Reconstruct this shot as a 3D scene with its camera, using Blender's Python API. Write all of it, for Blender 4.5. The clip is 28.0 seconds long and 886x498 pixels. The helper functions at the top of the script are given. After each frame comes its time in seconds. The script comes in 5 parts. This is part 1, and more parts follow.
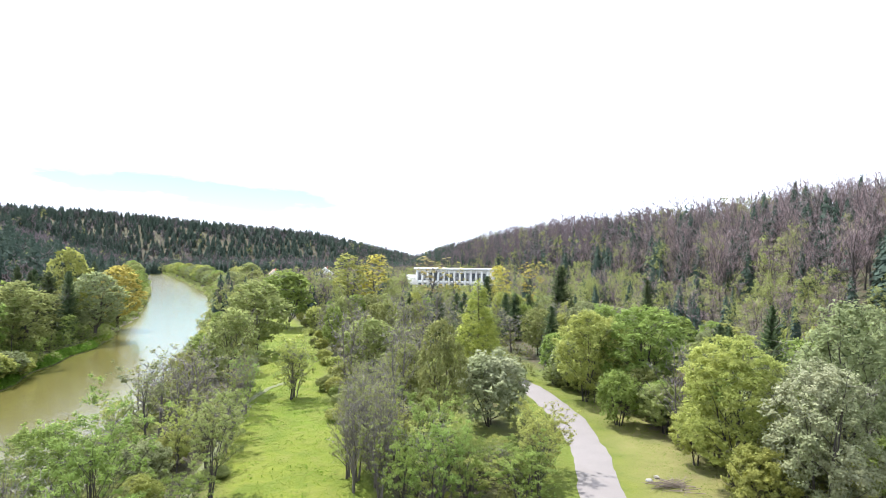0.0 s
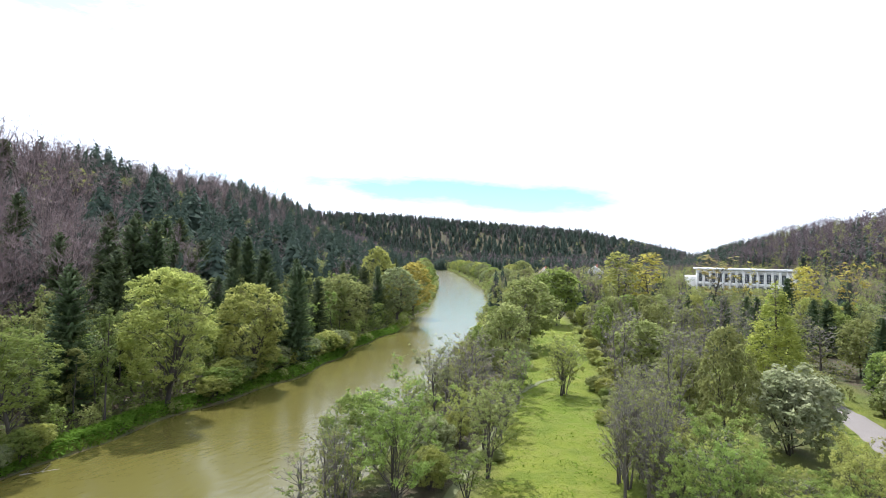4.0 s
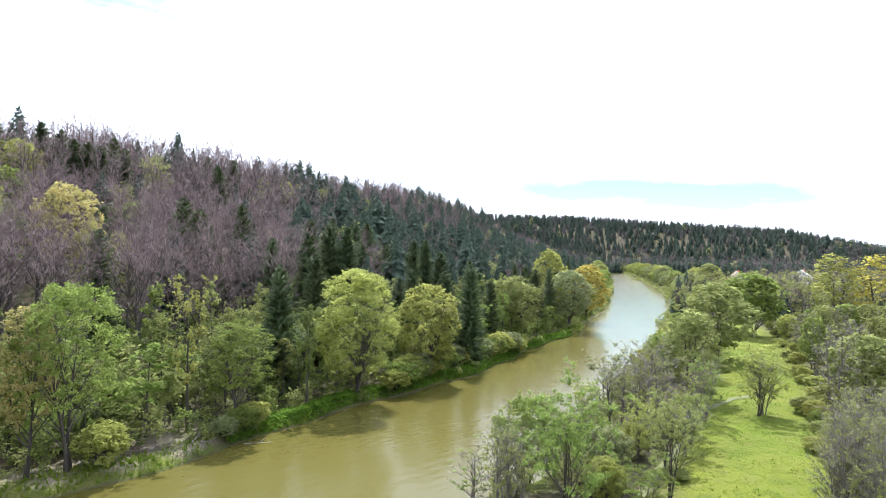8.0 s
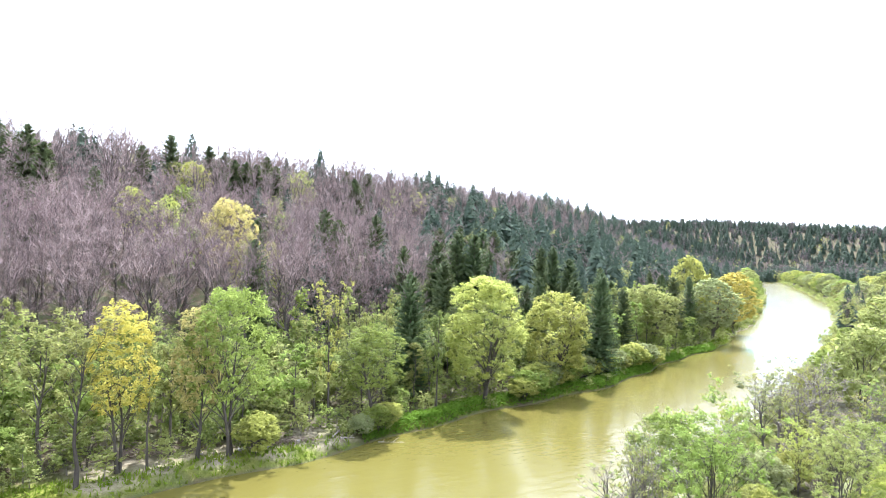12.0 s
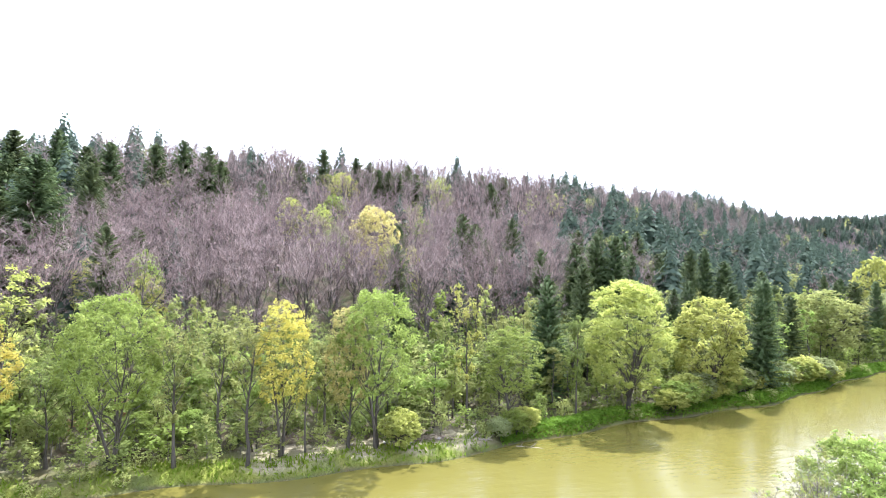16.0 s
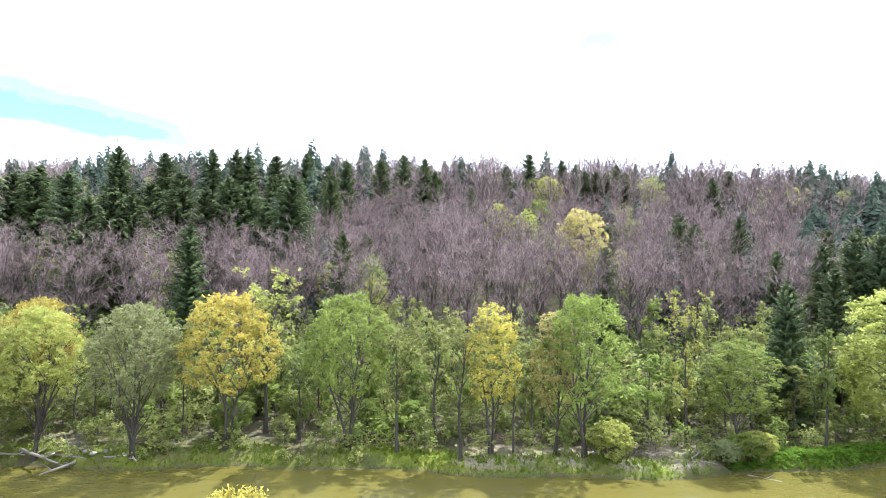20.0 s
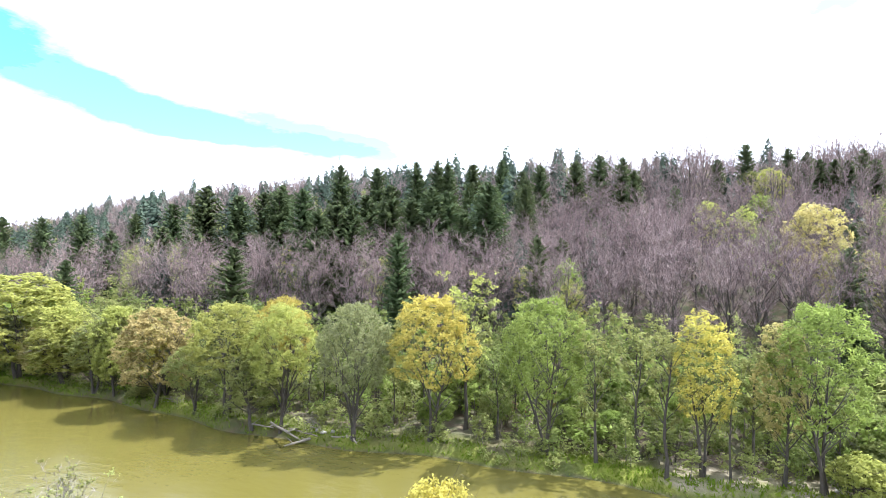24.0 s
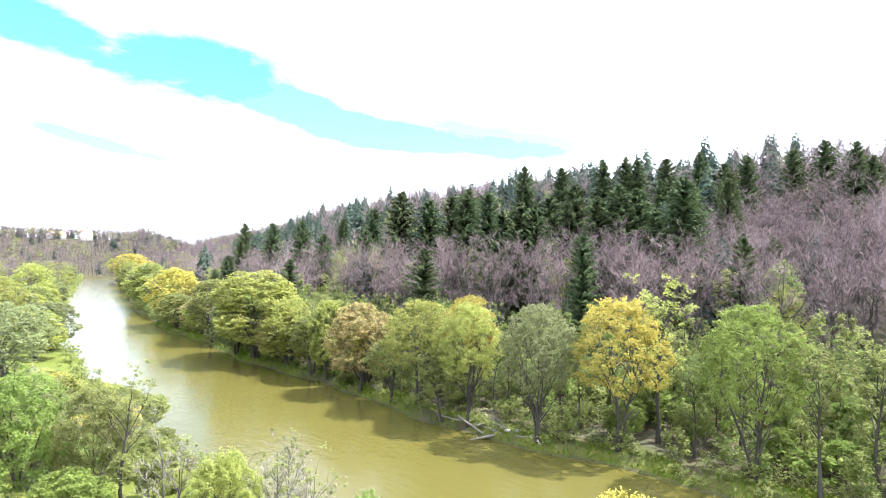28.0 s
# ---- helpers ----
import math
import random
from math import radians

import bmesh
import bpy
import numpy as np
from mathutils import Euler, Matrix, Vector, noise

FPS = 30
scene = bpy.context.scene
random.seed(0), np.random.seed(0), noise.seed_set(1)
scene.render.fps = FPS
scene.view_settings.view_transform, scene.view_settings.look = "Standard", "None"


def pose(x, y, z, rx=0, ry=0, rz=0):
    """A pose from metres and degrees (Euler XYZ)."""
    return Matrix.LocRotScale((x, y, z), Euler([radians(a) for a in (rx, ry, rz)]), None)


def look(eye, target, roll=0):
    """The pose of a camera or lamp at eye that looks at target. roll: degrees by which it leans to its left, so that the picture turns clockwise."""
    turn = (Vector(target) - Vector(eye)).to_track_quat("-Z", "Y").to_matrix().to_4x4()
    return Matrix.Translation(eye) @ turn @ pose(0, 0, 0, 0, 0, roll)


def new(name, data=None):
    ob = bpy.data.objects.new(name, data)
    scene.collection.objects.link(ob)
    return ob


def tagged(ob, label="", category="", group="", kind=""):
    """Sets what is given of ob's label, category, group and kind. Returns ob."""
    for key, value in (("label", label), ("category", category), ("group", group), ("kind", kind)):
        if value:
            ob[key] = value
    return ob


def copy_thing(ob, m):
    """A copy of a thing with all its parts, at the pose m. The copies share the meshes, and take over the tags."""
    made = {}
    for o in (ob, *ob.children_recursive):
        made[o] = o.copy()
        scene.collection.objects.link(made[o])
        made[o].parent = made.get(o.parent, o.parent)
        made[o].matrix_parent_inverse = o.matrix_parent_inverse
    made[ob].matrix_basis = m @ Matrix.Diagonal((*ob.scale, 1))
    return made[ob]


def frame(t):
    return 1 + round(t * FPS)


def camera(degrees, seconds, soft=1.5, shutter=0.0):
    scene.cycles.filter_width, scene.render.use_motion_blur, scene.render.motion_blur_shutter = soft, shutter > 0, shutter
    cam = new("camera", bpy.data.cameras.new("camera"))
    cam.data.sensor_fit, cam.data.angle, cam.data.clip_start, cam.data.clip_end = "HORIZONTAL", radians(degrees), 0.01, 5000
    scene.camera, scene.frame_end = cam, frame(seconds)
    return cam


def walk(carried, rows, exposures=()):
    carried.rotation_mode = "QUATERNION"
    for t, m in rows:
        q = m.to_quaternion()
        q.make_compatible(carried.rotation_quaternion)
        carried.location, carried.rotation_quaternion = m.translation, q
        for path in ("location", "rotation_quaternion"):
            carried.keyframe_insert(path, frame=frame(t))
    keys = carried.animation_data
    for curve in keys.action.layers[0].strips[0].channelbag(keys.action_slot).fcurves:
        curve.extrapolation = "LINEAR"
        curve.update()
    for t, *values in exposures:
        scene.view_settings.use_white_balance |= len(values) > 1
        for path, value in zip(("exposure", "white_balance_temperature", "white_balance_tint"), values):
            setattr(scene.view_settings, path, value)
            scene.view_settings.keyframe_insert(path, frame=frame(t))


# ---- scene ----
cam = camera(77.3, 28.0, soft=0.6)
PATH = [
    (0, pose(0, 0, 20, 91.36, -0.82, -0.01)),
    (0.5, pose(0, 0, 20, 91.28, -0.97, 4.57)),
    (1, pose(0, 0, 20, 91.19, -1.07, 8.67)),
    (1.5, pose(0, 0, 20, 91.10, -1.15, 12.52)),
    (2, pose(0, 0, 20, 91.01, -1.20, 15.75)),
    (2.5, pose(0, 0, 20, 90.92, -1.21, 19.00)),
    (3, pose(0, 0, 20, 90.83, -1.21, 22.35)),
    (3.5, pose(0, 0, 20, 90.75, -1.19, 24.90)),
    (5.5, pose(0, 0, 20, 90.64, -1.26, 34.61)),
    (6, pose(0, 0, 20, 90.62, -1.26, 36.96)),
    (6.5, pose(0, 0, 20, 90.59, -1.27, 39.56)),
    (7, pose(0, 0, 20, 90.58, -1.26, 41.78)),
    (7.5, pose(0, 0, 20, 90.58, -1.22, 43.41)),
    (8, pose(0, 0, 20, 90.59, -1.17, 44.89)),
    (8.5, pose(0, 0, 20, 90.64, -1.12, 46.58)),
    (9, pose(0, 0, 20, 90.72, -1.10, 48.39)),
    (9.5, pose(0, 0, 20, 90.81, -1.12, 50.30)),
    (10, pose(0, 0, 20, 90.89, -1.13, 51.92)),
    (10.5, pose(0, 0, 20, 90.94, -1.11, 53.28)),
    (11, pose(0, 0, 20, 90.98, -1.08, 54.69)),
    (11.5, pose(0, 0, 20, 91.03, -1.07, 56.15)),
    (12, pose(0, 0, 20, 91.08, -1.05, 57.97)),
    (12.5, pose(0, 0, 20, 91.12, -1.01, 59.71)),
    (14.5, pose(0, 0, 20, 91.11, -0.94, 65.33)),
    (15, pose(0, 0, 20, 91.12, -0.84, 67.20)),
    (15.5, pose(0, 0, 20, 91.15, -0.79, 69.40)),
    (16, pose(0, 0, 20, 91.19, -0.81, 72.00)),
    (16.5, pose(0, 0, 20, 91.21, -0.83, 74.63)),
    (17, pose(0, 0, 20, 91.20, -0.85, 77.42)),
    (17.5, pose(0, 0, 20, 91.18, -0.87, 80.52)),
    (18, pose(0, 0, 20, 91.17, -0.90, 83.50)),
    (18.5, pose(0, 0, 20, 91.20, -0.90, 86.12)),
    (19, pose(0, 0, 20, 91.24, -0.89, 88.61)),
    (19.5, pose(0, 0, 20, 91.26, -0.86, 90.99)),
    (20, pose(0, 0, 20, 91.29, -0.83, 93.07)),
    (20.5, pose(0, 0, 20, 91.31, -0.83, 95.18)),
    (21, pose(0, 0, 20, 91.32, -0.84, 97.67)),
    (21.5, pose(0, 0, 20, 91.34, -0.84, 100.13)),
    (23.5, pose(0, 0, 20, 91.46, -0.68, 110.37)),
    (24, pose(0, 0, 20, 91.43, -0.66, 113.02)),
    (24.5, pose(0, 0, 20, 91.42, -0.67, 115.87)),
    (25, pose(0, 0, 20, 91.41, -0.71, 118.76)),
    (25.5, pose(0, 0, 20, 91.39, -0.78, 121.62)),
    (26, pose(0, 0, 20, 91.37, -0.88, 124.35)),
    (26.5, pose(0, 0, 20, 91.35, -0.95, 126.50)),
    (27, pose(0, 0, 20, 91.32, -0.98, 128.33)),
    (27.5, pose(0, 0, 20, 91.29, -1.01, 130.10)),
    (28, pose(0, 0, 20, 91.24, -1.05, 131.84)),
]

EXPOSURES = [(t, stops + 0.25, 5950, 10) for t, stops in ((0, 0.79), (1, 0.82), (2, 0.66), (3, 0.53), (3.5, 0.44), (6, 0.23), (7, 0.41), (8, 0.69), (9, 1.00), (10, 1.21), (11, 1.41), (12, 1.61),
                                                   (15, 1.76), (17, 1.50), (18, 1.39), (20, 1.31), (24, 1.33), (28, 1.44))]
walk(cam, PATH, EXPOSURES)

# ---- light: a high spring sun through thin bright cloud ----
SUN_AZ, SUN_EL = 46.0, 57.0
sun_way = Vector((-math.sin(radians(SUN_AZ)) * math.cos(radians(SUN_EL)), math.cos(radians(SUN_AZ)) * math.cos(radians(SUN_EL)), math.sin(radians(SUN_EL))))
lamp = bpy.data.lights.new("sun", "SUN")
lamp.energy, lamp.angle, lamp.color = 4.8, radians(0.6), (1.0, 0.95, 0.86)
sun = new("sun", lamp)
sun.matrix_world = look(sun_way * 300, (0, 0, 0))

world = bpy.data.worlds.new("sky")
scene.world = world
world.use_nodes = True


class Nodes:
    """Short hand for node trees."""

    def __init__(self, tree):
        self.tree = tree
        tree.nodes.clear()

    def add(self, kind, **inputs):
        n = self.tree.nodes.new(kind)
        for key, value in inputs.items():
            self.put(n, key, value)
        return n

    def put(self, n, key, value):
        key = int(key[1:]) if key[0] == "i" and key[1:].isdigit() else key.replace("_", " ")
        sock = n.inputs[key]
        if isinstance(value, bpy.types.NodeSocket):
            self.tree.links.new(value, sock)
        else:
            sock.default_value = value

    def math(self, op, a, b=0.0, c=0.0):
        n = self.add("ShaderNodeMath", i0=a, i1=b, i2=c)
        n.operation = op
        return n.outputs[0]

    def ramp(self, fac, *stops):
        n = self.add("ShaderNodeValToRGB", Fac=fac)
        e = n.color_ramp.elements
        while len(e) < len(stops):
            e.new(0.5)
        for s, (p, c) in zip(e, stops):
            s.position, s.color = p, (*c, 1) if len(c) == 3 else c
        return n.outputs[0]

    def mix(self, fac, a, b, blend="MIX"):
        n = self.add("ShaderNodeMix")
        n.data_type, n.blend_type = "RGBA", blend
        self.put(n, "i0", fac)
        for i, v in ((6, a), (7, b)):
            self.put(n, "i%d" % i, (*v, 1) if isinstance(v, tuple) and len(v) == 3 else v)
        return n.outputs[2]

    def noise(self, scale, detail=3.0, rough=0.5, vector=None, out=0):
        n = self.add("ShaderNodeTexNoise", Scale=scale, Detail=detail, Roughness=rough)
        if vector is not None:
            self.put(n, "Vector", vector)
        return n.outputs[out]


w = Nodes(world.node_tree)
sky = w.add("ShaderNodeTexSky")
sky.sky_type, sky.sun_disc, sky.sun_elevation, sky.sun_rotation = "NISHITA", False, radians(SUN_EL), radians(-SUN_AZ)
sky.dust_density, sky.ozone_density = 0.0, 1.0
way = w.add("ShaderNodeTexCoord").outputs["Generated"]
part_xyz = w.add("ShaderNodeSeparateXYZ", Vector=way)
azim = w.math("MULTIPLY", w.math("ARCTAN2", w.math("MULTIPLY", part_xyz.outputs[0], -1.0), part_xyz.outputs[1]), 57.2958)
elev = w.math("MULTIPLY", w.math("ARCSINE", part_xyz.outputs[2]), 57.2958)
streaky = w.add("ShaderNodeMapping", Vector=way, Rotation=(0.1, 0.0, 0.0), Scale=(1.0, 1.0, 3.2))
wisp = w.math("SUBTRACT", w.math("ADD", w.math("MULTIPLY", w.noise(3.2, 6.0, 0.62, streaky.outputs[0]), 0.65), w.math("MULTIPLY", w.noise(10.0, 6.0, 0.65, streaky.outputs[0]), 0.35)), 0.5)
blue = 0.0
# gaps in the cloud: azimuth, elevation, half length, half height, slope, depth
for a0, e0, ra, re, slope, depth in ((156.5, 17.4, 12, 3.9, 0.05, 1.0), (169, 18.6, 10, 2.6, 0.1, 1.0), (136, 12.6, 19, 2.0, 0.10, 0.95), (149, 15.4, 8, 2.6, 0.2, 0.95), (165, 10.0, 10, 0.9, 0.2, 0.92), (127, 12.4, 13, 2.0, 0.15, 0.85),
                                     (75, 21.4, 12, 1.9, -0.02, 0.84), (25, 6.3, 24, 2.1, 0.04, 0.92), (71, 21.5, 20, 4.6, 0.02, 0.6), (-12, 12, 9, 2.4, -0.3, 0.22),
                                     (-22, 23, 8, 1.5, 0.0, 0.22), (98, 25, 9, 1.6, 0.1, 0.3)):
    da = w.math("SUBTRACT", azim, a0)
    de = w.math("SUBTRACT", w.math("SUBTRACT", elev, e0), w.math("MULTIPLY", da, slope))
    r2 = w.math("ADD", w.math("POWER", w.math("ABSOLUTE", w.math("DIVIDE", da, ra)), 2.0), w.math("POWER", w.math("ABSOLUTE", w.math("DIVIDE", de, re)), 2.0))
    spot = w.math("MULTIPLY", w.math("SUBTRACT", 1.1, w.math("ADD", r2, w.math("MULTIPLY", wisp, 2.8 if depth > 0.94 else 3.0))), 1.3 if depth > 0.94 else 0.95)
    spot = w.math("MINIMUM", w.math("MAXIMUM", spot, 0.0), depth)
    blue = w.math("MAXIMUM", blue, spot)
clear = w.add("ShaderNodeBackground", Color=w.mix(1.0, sky.outputs[0], (0.86, 1.55, 1.5), "MULTIPLY"), Strength=0.088)
# thin cloud glows towards the sun behind it
near_sun = w.add("ShaderNodeVectorMath", i0=way, i1=sun_way)
near_sun.operation = "DOT_PRODUCT"
glow = w.math("POWER", w.math("MAXIMUM", near_sun.outputs["Value"], 0.0), 3.0)
haze = w.math("POWER", w.math("SUBTRACT", 1.0, w.math("ABSOLUTE", part_xyz.outputs[2])), 4.0)
cloud = w.add("ShaderNodeBackground", Color=(0.955, 1.0, 1.09, 1), Strength=w.math("ADD", w.math("ADD", 0.86, w.math("MULTIPLY", glow, 0.9)), w.math("MULTIPLY", haze, 0.38)))
mixed = w.add("ShaderNodeMixShader", Fac=blue, i1=cloud.outputs[0], i2=clear.outputs[0])
w.add("ShaderNodeOutputWorld", Surface=mixed.outputs[0])


# ---- materials ----
def material(name):
    m = bpy.data.materials.new(name)
    m.use_nodes = True
    return m, Nodes(m.node_tree)


def finish(n, shader):
    n.add("ShaderNodeOutputMaterial", Surface=shader)


def hue_shift(n, color, amount, value):
    """Vary a colour from one thing to the next and from one leaf to the next."""
    rnd = n.add("ShaderNodeObjectInfo").outputs["Random"]
    isl = n.add("ShaderNodeNewGeometry").outputs["Random Per Island"]
    hsv = n.add("ShaderNodeHueSaturation", Color=color)
    n.put(hsv, "Hue", n.math("ADD", 0.5, n.math("MULTIPLY", n.math("SUBTRACT", rnd, 0.5), amount)))
    v = n.math("ADD", n.math("MULTIPLY", n.math("SUBTRACT", isl, 0.5), value), n.math("MULTIPLY", n.math("SUBTRACT", rnd, 0.5), value * 0.6))
    n.put(hsv, "Value", n.math("ADD", 1.0, v))
    return hsv.outputs[0]


def leaf_material(name, a, b, through_light=0.35, amount=0.018, value=0.45):
    m, n = material(name)
    place = n.add("ShaderNodeNewGeometry").outputs["Position"]
    c = n.mix(n.ramp(n.noise(0.35, 2.0, 0.5, place), (0.35, (0, 0, 0)), (0.65, (1, 1, 1))), a, b)
    c = n.mix(n.ramp(n.noise(1.1, 2.0, 0.6, place), (0.40, (0, 0, 0)), (0.64, (0.4, 0.4, 0.4))), c, tuple(v * 0.6 for v in b))
    c = hue_shift(n, c, amount, value)
    d = n.add("ShaderNodeBsdfPrincipled", Base_Color=c, Roughness=0.55)
    d.inputs["Specular IOR Level"].default_value = 0.03
    tr = n.add("ShaderNodeBsdfTranslucent", Color=c)
    finish(n, n.add("ShaderNodeMixShader", Fac=through_light, i1=d.outputs[0], i2=tr.outputs[0]).outputs[0])
    return m


def bark_material(name, a, b, scale=3.0):
    m, n = material(name)
    place = n.add("ShaderNodeNewGeometry").outputs["Position"]
    c = n.mix(n.noise(scale, 4.0, 0.6, place), a, b)
    c = hue_shift(n, c, 0.02, 0.5)
    bump = n.add("ShaderNodeBump", Strength=0.5, Distance=0.05, Height=n.noise(scale * 6, 3.0, 0.6, place))
    d = n.add("ShaderNodeBsdfPrincipled", Base_Color=c, Roughness=0.9, Normal=bump.outputs[0])
    finish(n, d.outputs[0])
    return m


LEAF = {
    "yellow": leaf_material("yellow_leaf", (0.50, 0.425, 0.105), (0.43, 0.385, 0.10), 0.6),
    "lime": leaf_material("lime_leaf", (0.395, 0.405, 0.118), (0.33, 0.355, 0.102), 0.6),
    "green": leaf_material("fresh_green_leaf", (0.275, 0.345, 0.090), (0.225, 0.29, 0.078), 0.6),
    # understorey green, darkened to carry the shade beneath the crowns
    "deep": leaf_material("shade_darkened_leaf", (0.190, 0.222, 0.068), (0.145, 0.18, 0.055), 0.45),
    "olive": leaf_material("olive_leaf", (0.30, 0.318, 0.115), (0.245, 0.268, 0.095), 0.6),
    "grey": leaf_material("grey_green_leaf", (0.30, 0.328, 0.160), (0.245, 0.272, 0.130), 0.6),
    "tan": leaf_material("tan_bud_leaf", (0.46, 0.385, 0.165), (0.39, 0.35, 0.14), 0.5),
    "bloom": leaf_material("white_blossom", (0.335, 0.335, 0.205), (0.25, 0.268, 0.135), 0.4),
    "rust": leaf_material("rusty_leaf", (0.216, 0.144, 0.066), (0.186, 0.132, 0.060), 0.4),
    "needle": leaf_material("spruce_needle", (0.098, 0.125, 0.054), (0.066, 0.092, 0.043), 0.32, 0.03, 0.3),
    # joined woods: distance haze and crown shade mixed into the needle colour
    "haze_shade_needle": leaf_material("haze_shade_spruce_needle", (0.070, 0.094, 0.066), (0.050, 0.072, 0.055), 0.25, 0.03, 0.3),
    "larch": leaf_material("larch_needle", (0.40, 0.41, 0.10), (0.34, 0.365, 0.09), 0.65),
    "herb": leaf_material("lush_herb_leaf", (0.150, 0.240, 0.030), (0.115, 0.190, 0.024), 0.5, 0.018, 0.3),
    "grass": leaf_material("grass_blade", (0.125, 0.200, 0.022), (0.165, 0.210, 0.032), 0.5, 0.018, 0.25),
}
BARK = {
    "dark": bark_material("dark_bark", (0.035, 0.029, 0.024), (0.077, 0.067, 0.058)),
    "grey": bark_material("grey_bark", (0.095, 0.080, 0.070), (0.160, 0.138, 0.120)),
    "beech": bark_material("beech_twig", (0.155, 0.110, 0.112), (0.245, 0.182, 0.180), 0.05),
    # beech twigs made darker and bluer: haze of the far hills put into colour
    "hazed_beech": bark_material("hazed_beech_twig", (0.112, 0.080, 0.088), (0.165, 0.122, 0.130), 0.05),
    "brown": bark_material("brown_twig", (0.173, 0.150, 0.138), (0.237, 0.211, 0.192), 0.5),
    "spruce": bark_material("spruce_bark", (0.058, 0.044, 0.035), (0.096, 0.077, 0.064)),
}

# ---- the lie of the land ----
FAR_Y = (-1500, -560, -499, -227, -160, -97, -52, 0, 32, 62, 85, 108, 150, 212, 308, 446, 720, 1000, 2600)
FAR_X = (-470, -184, -161, -78.5, -62.5, -54.8, -51, -52, -55.8, -60.3, -66, -72, -86.5, -114.5, -162, -239, -398, -580, -1600)
NEAR_Y = (-1500, -560, -499, -330, -227, -150, -90, -50, 0, 30, 60, 85, 105, 150, 225, 310, 450, 720, 1000, 2600)
NEAR_X = (-430, -152, -134, -85, -56, -36, -28, -25, -24, -27.5, -34, -42, -49, -66, -93, -132, -208, -366, -545, -1570)


def bend(y, ys, xs):
    """A bank's line, rounded a little."""
    return sum(np.interp(y + o, ys, xs) for o in (-14, -7, 0, 7, 14)) / 5


def far_bank(y):
    return bend(y, FAR_Y, FAR_X) + 1.0 * np.sin(y * 0.11) + 0.5 * np.sin(y * 0.37 + 1)


def near_bank(y):
    return bend(y, NEAR_Y, NEAR_X) + 0.9 * np.sin(y * 0.13 + 2) + 0.5 * np.sin(y * 0.33)


def smooth(t):
    t = np.clip(t, 0, 1)
    return t * t * (3 - 2 * t)


def lumps(x, y, size, seed):
    """Cheap rolling unevenness, about -1 to 1."""
    r = np.random.RandomState(seed)
    out = 0
    for k in range(5):
        a, f, p = r.uniform(0, 6.28), r.uniform(0.6, 1.8) / size, r.uniform(0, 6.28)
        out = out + np.sin((x * math.cos(a) + y * math.sin(a)) * f * 6.28 + p)
    return out / 3


def ground(x, y):
    x, y = np.asarray(x, float), np.asarray(y, float)
    xf, xn = far_bank(y), near_bank(y)
    s, sn = xf - x, x - xn
    d, az = np.hypot(x, y), np.degrees(np.arctan2(-x, y))
    ridge = np.interp(y, (-700, -200, 0, 140, 260, 300, 345, 420, 900), (31, 33, 32, 33, 37, 39, 30, 28, 28))
    zf = 0.9 * smooth(s / 1.6) + 2.2 * smooth((s - 3) / 30) + ridge * smooth((s - 24) / 122)
    base = np.interp(y, (-400, 0, 200, 343, 566, 900, 1400), (120, 85, 58, 26, -25, -80, -150))
    height = np.interp(y, (-400, 0, 200, 566, 900, 1400), (27, 31, 33, 36, 31, 10))
    zn = 1.4 * smooth(sn / 2.2) + 0.7 * smooth((sn - 3) / 15) + height * smooth((x - base) / 96)
    top = np.interp(az, (-10, 2, 5, 13, 31, 48, 60), (0, 12, 30, 66, 94, 98, 0))
    top_s = np.interp(np.where(az < 0, az + 360, az), (140, 152, 160, 215, 240), (0, 0, 38, 40, 0))
    end = top * smooth((d - 880) / 330) + top_s * smooth((d - 585) / 170)
    z = np.where(s > 0, zf, np.where(sn > 0, zn, -0.3))
    z = np.where((s <= 0) & (sn <= 0), -1.5 * smooth(np.minimum(-s, -sn) / 4) - 0.05, z)
    rough = np.clip(np.maximum(s, sn) / 20, 0, 1)
    z = np.where((s > 0) | (sn > 0), np.maximum(z, end) + rough * (0.25 * lumps(x, y, 26, 3) + 1.2 * lumps(x, y, 120, 5) * smooth((d - 90) / 150)), np.where(end > 3, end, z))
    return z


def height_at(x, y):
    return float(ground(x, y))


# ---- mesh helpers ----
class Build:
    """Gathers corners and faces in arrays."""

    def __init__(self):
        self.v, self.f, self.n = [], [], 0

    def add(self, verts, faces):
        verts = np.asarray(verts, float).reshape(-1, 3)
        self.v.append(verts)
        self.f.append(np.asarray(faces, int) + self.n)
        self.n += len(verts)

    def arrays(self):
        return np.concatenate(self.v), self.f

    def mesh(self, name, mat, flat=True, second=None, split=0):
        """second: the material of the faces from number split on."""
        me = bpy.data.meshes.new(name)
        v = np.concatenate(self.v)
        loops = np.concatenate([f.ravel() for f in self.f])
        sizes = np.concatenate([np.full(len(f), f.shape[1]) for f in self.f])
        me.vertices.add(len(v))
        me.vertices.foreach_set("co", v.ravel())
        me.loops.add(len(loops))
        me.loops.foreach_set("vertex_index", loops)
        me.polygons.add(len(sizes))
        me.polygons.foreach_set("loop_start", np.concatenate([[0], np.cumsum(sizes)[:-1]]))
        me.update(calc_edges=True)
        me.validate()
        if not flat:
            me.shade_smooth()
        me.materials.append(mat)
        if second:
            me.materials.append(second)
            me.polygons.foreach_set("material_index", (np.arange(len(sizes)) >= split).astype(np.int32))
        return me


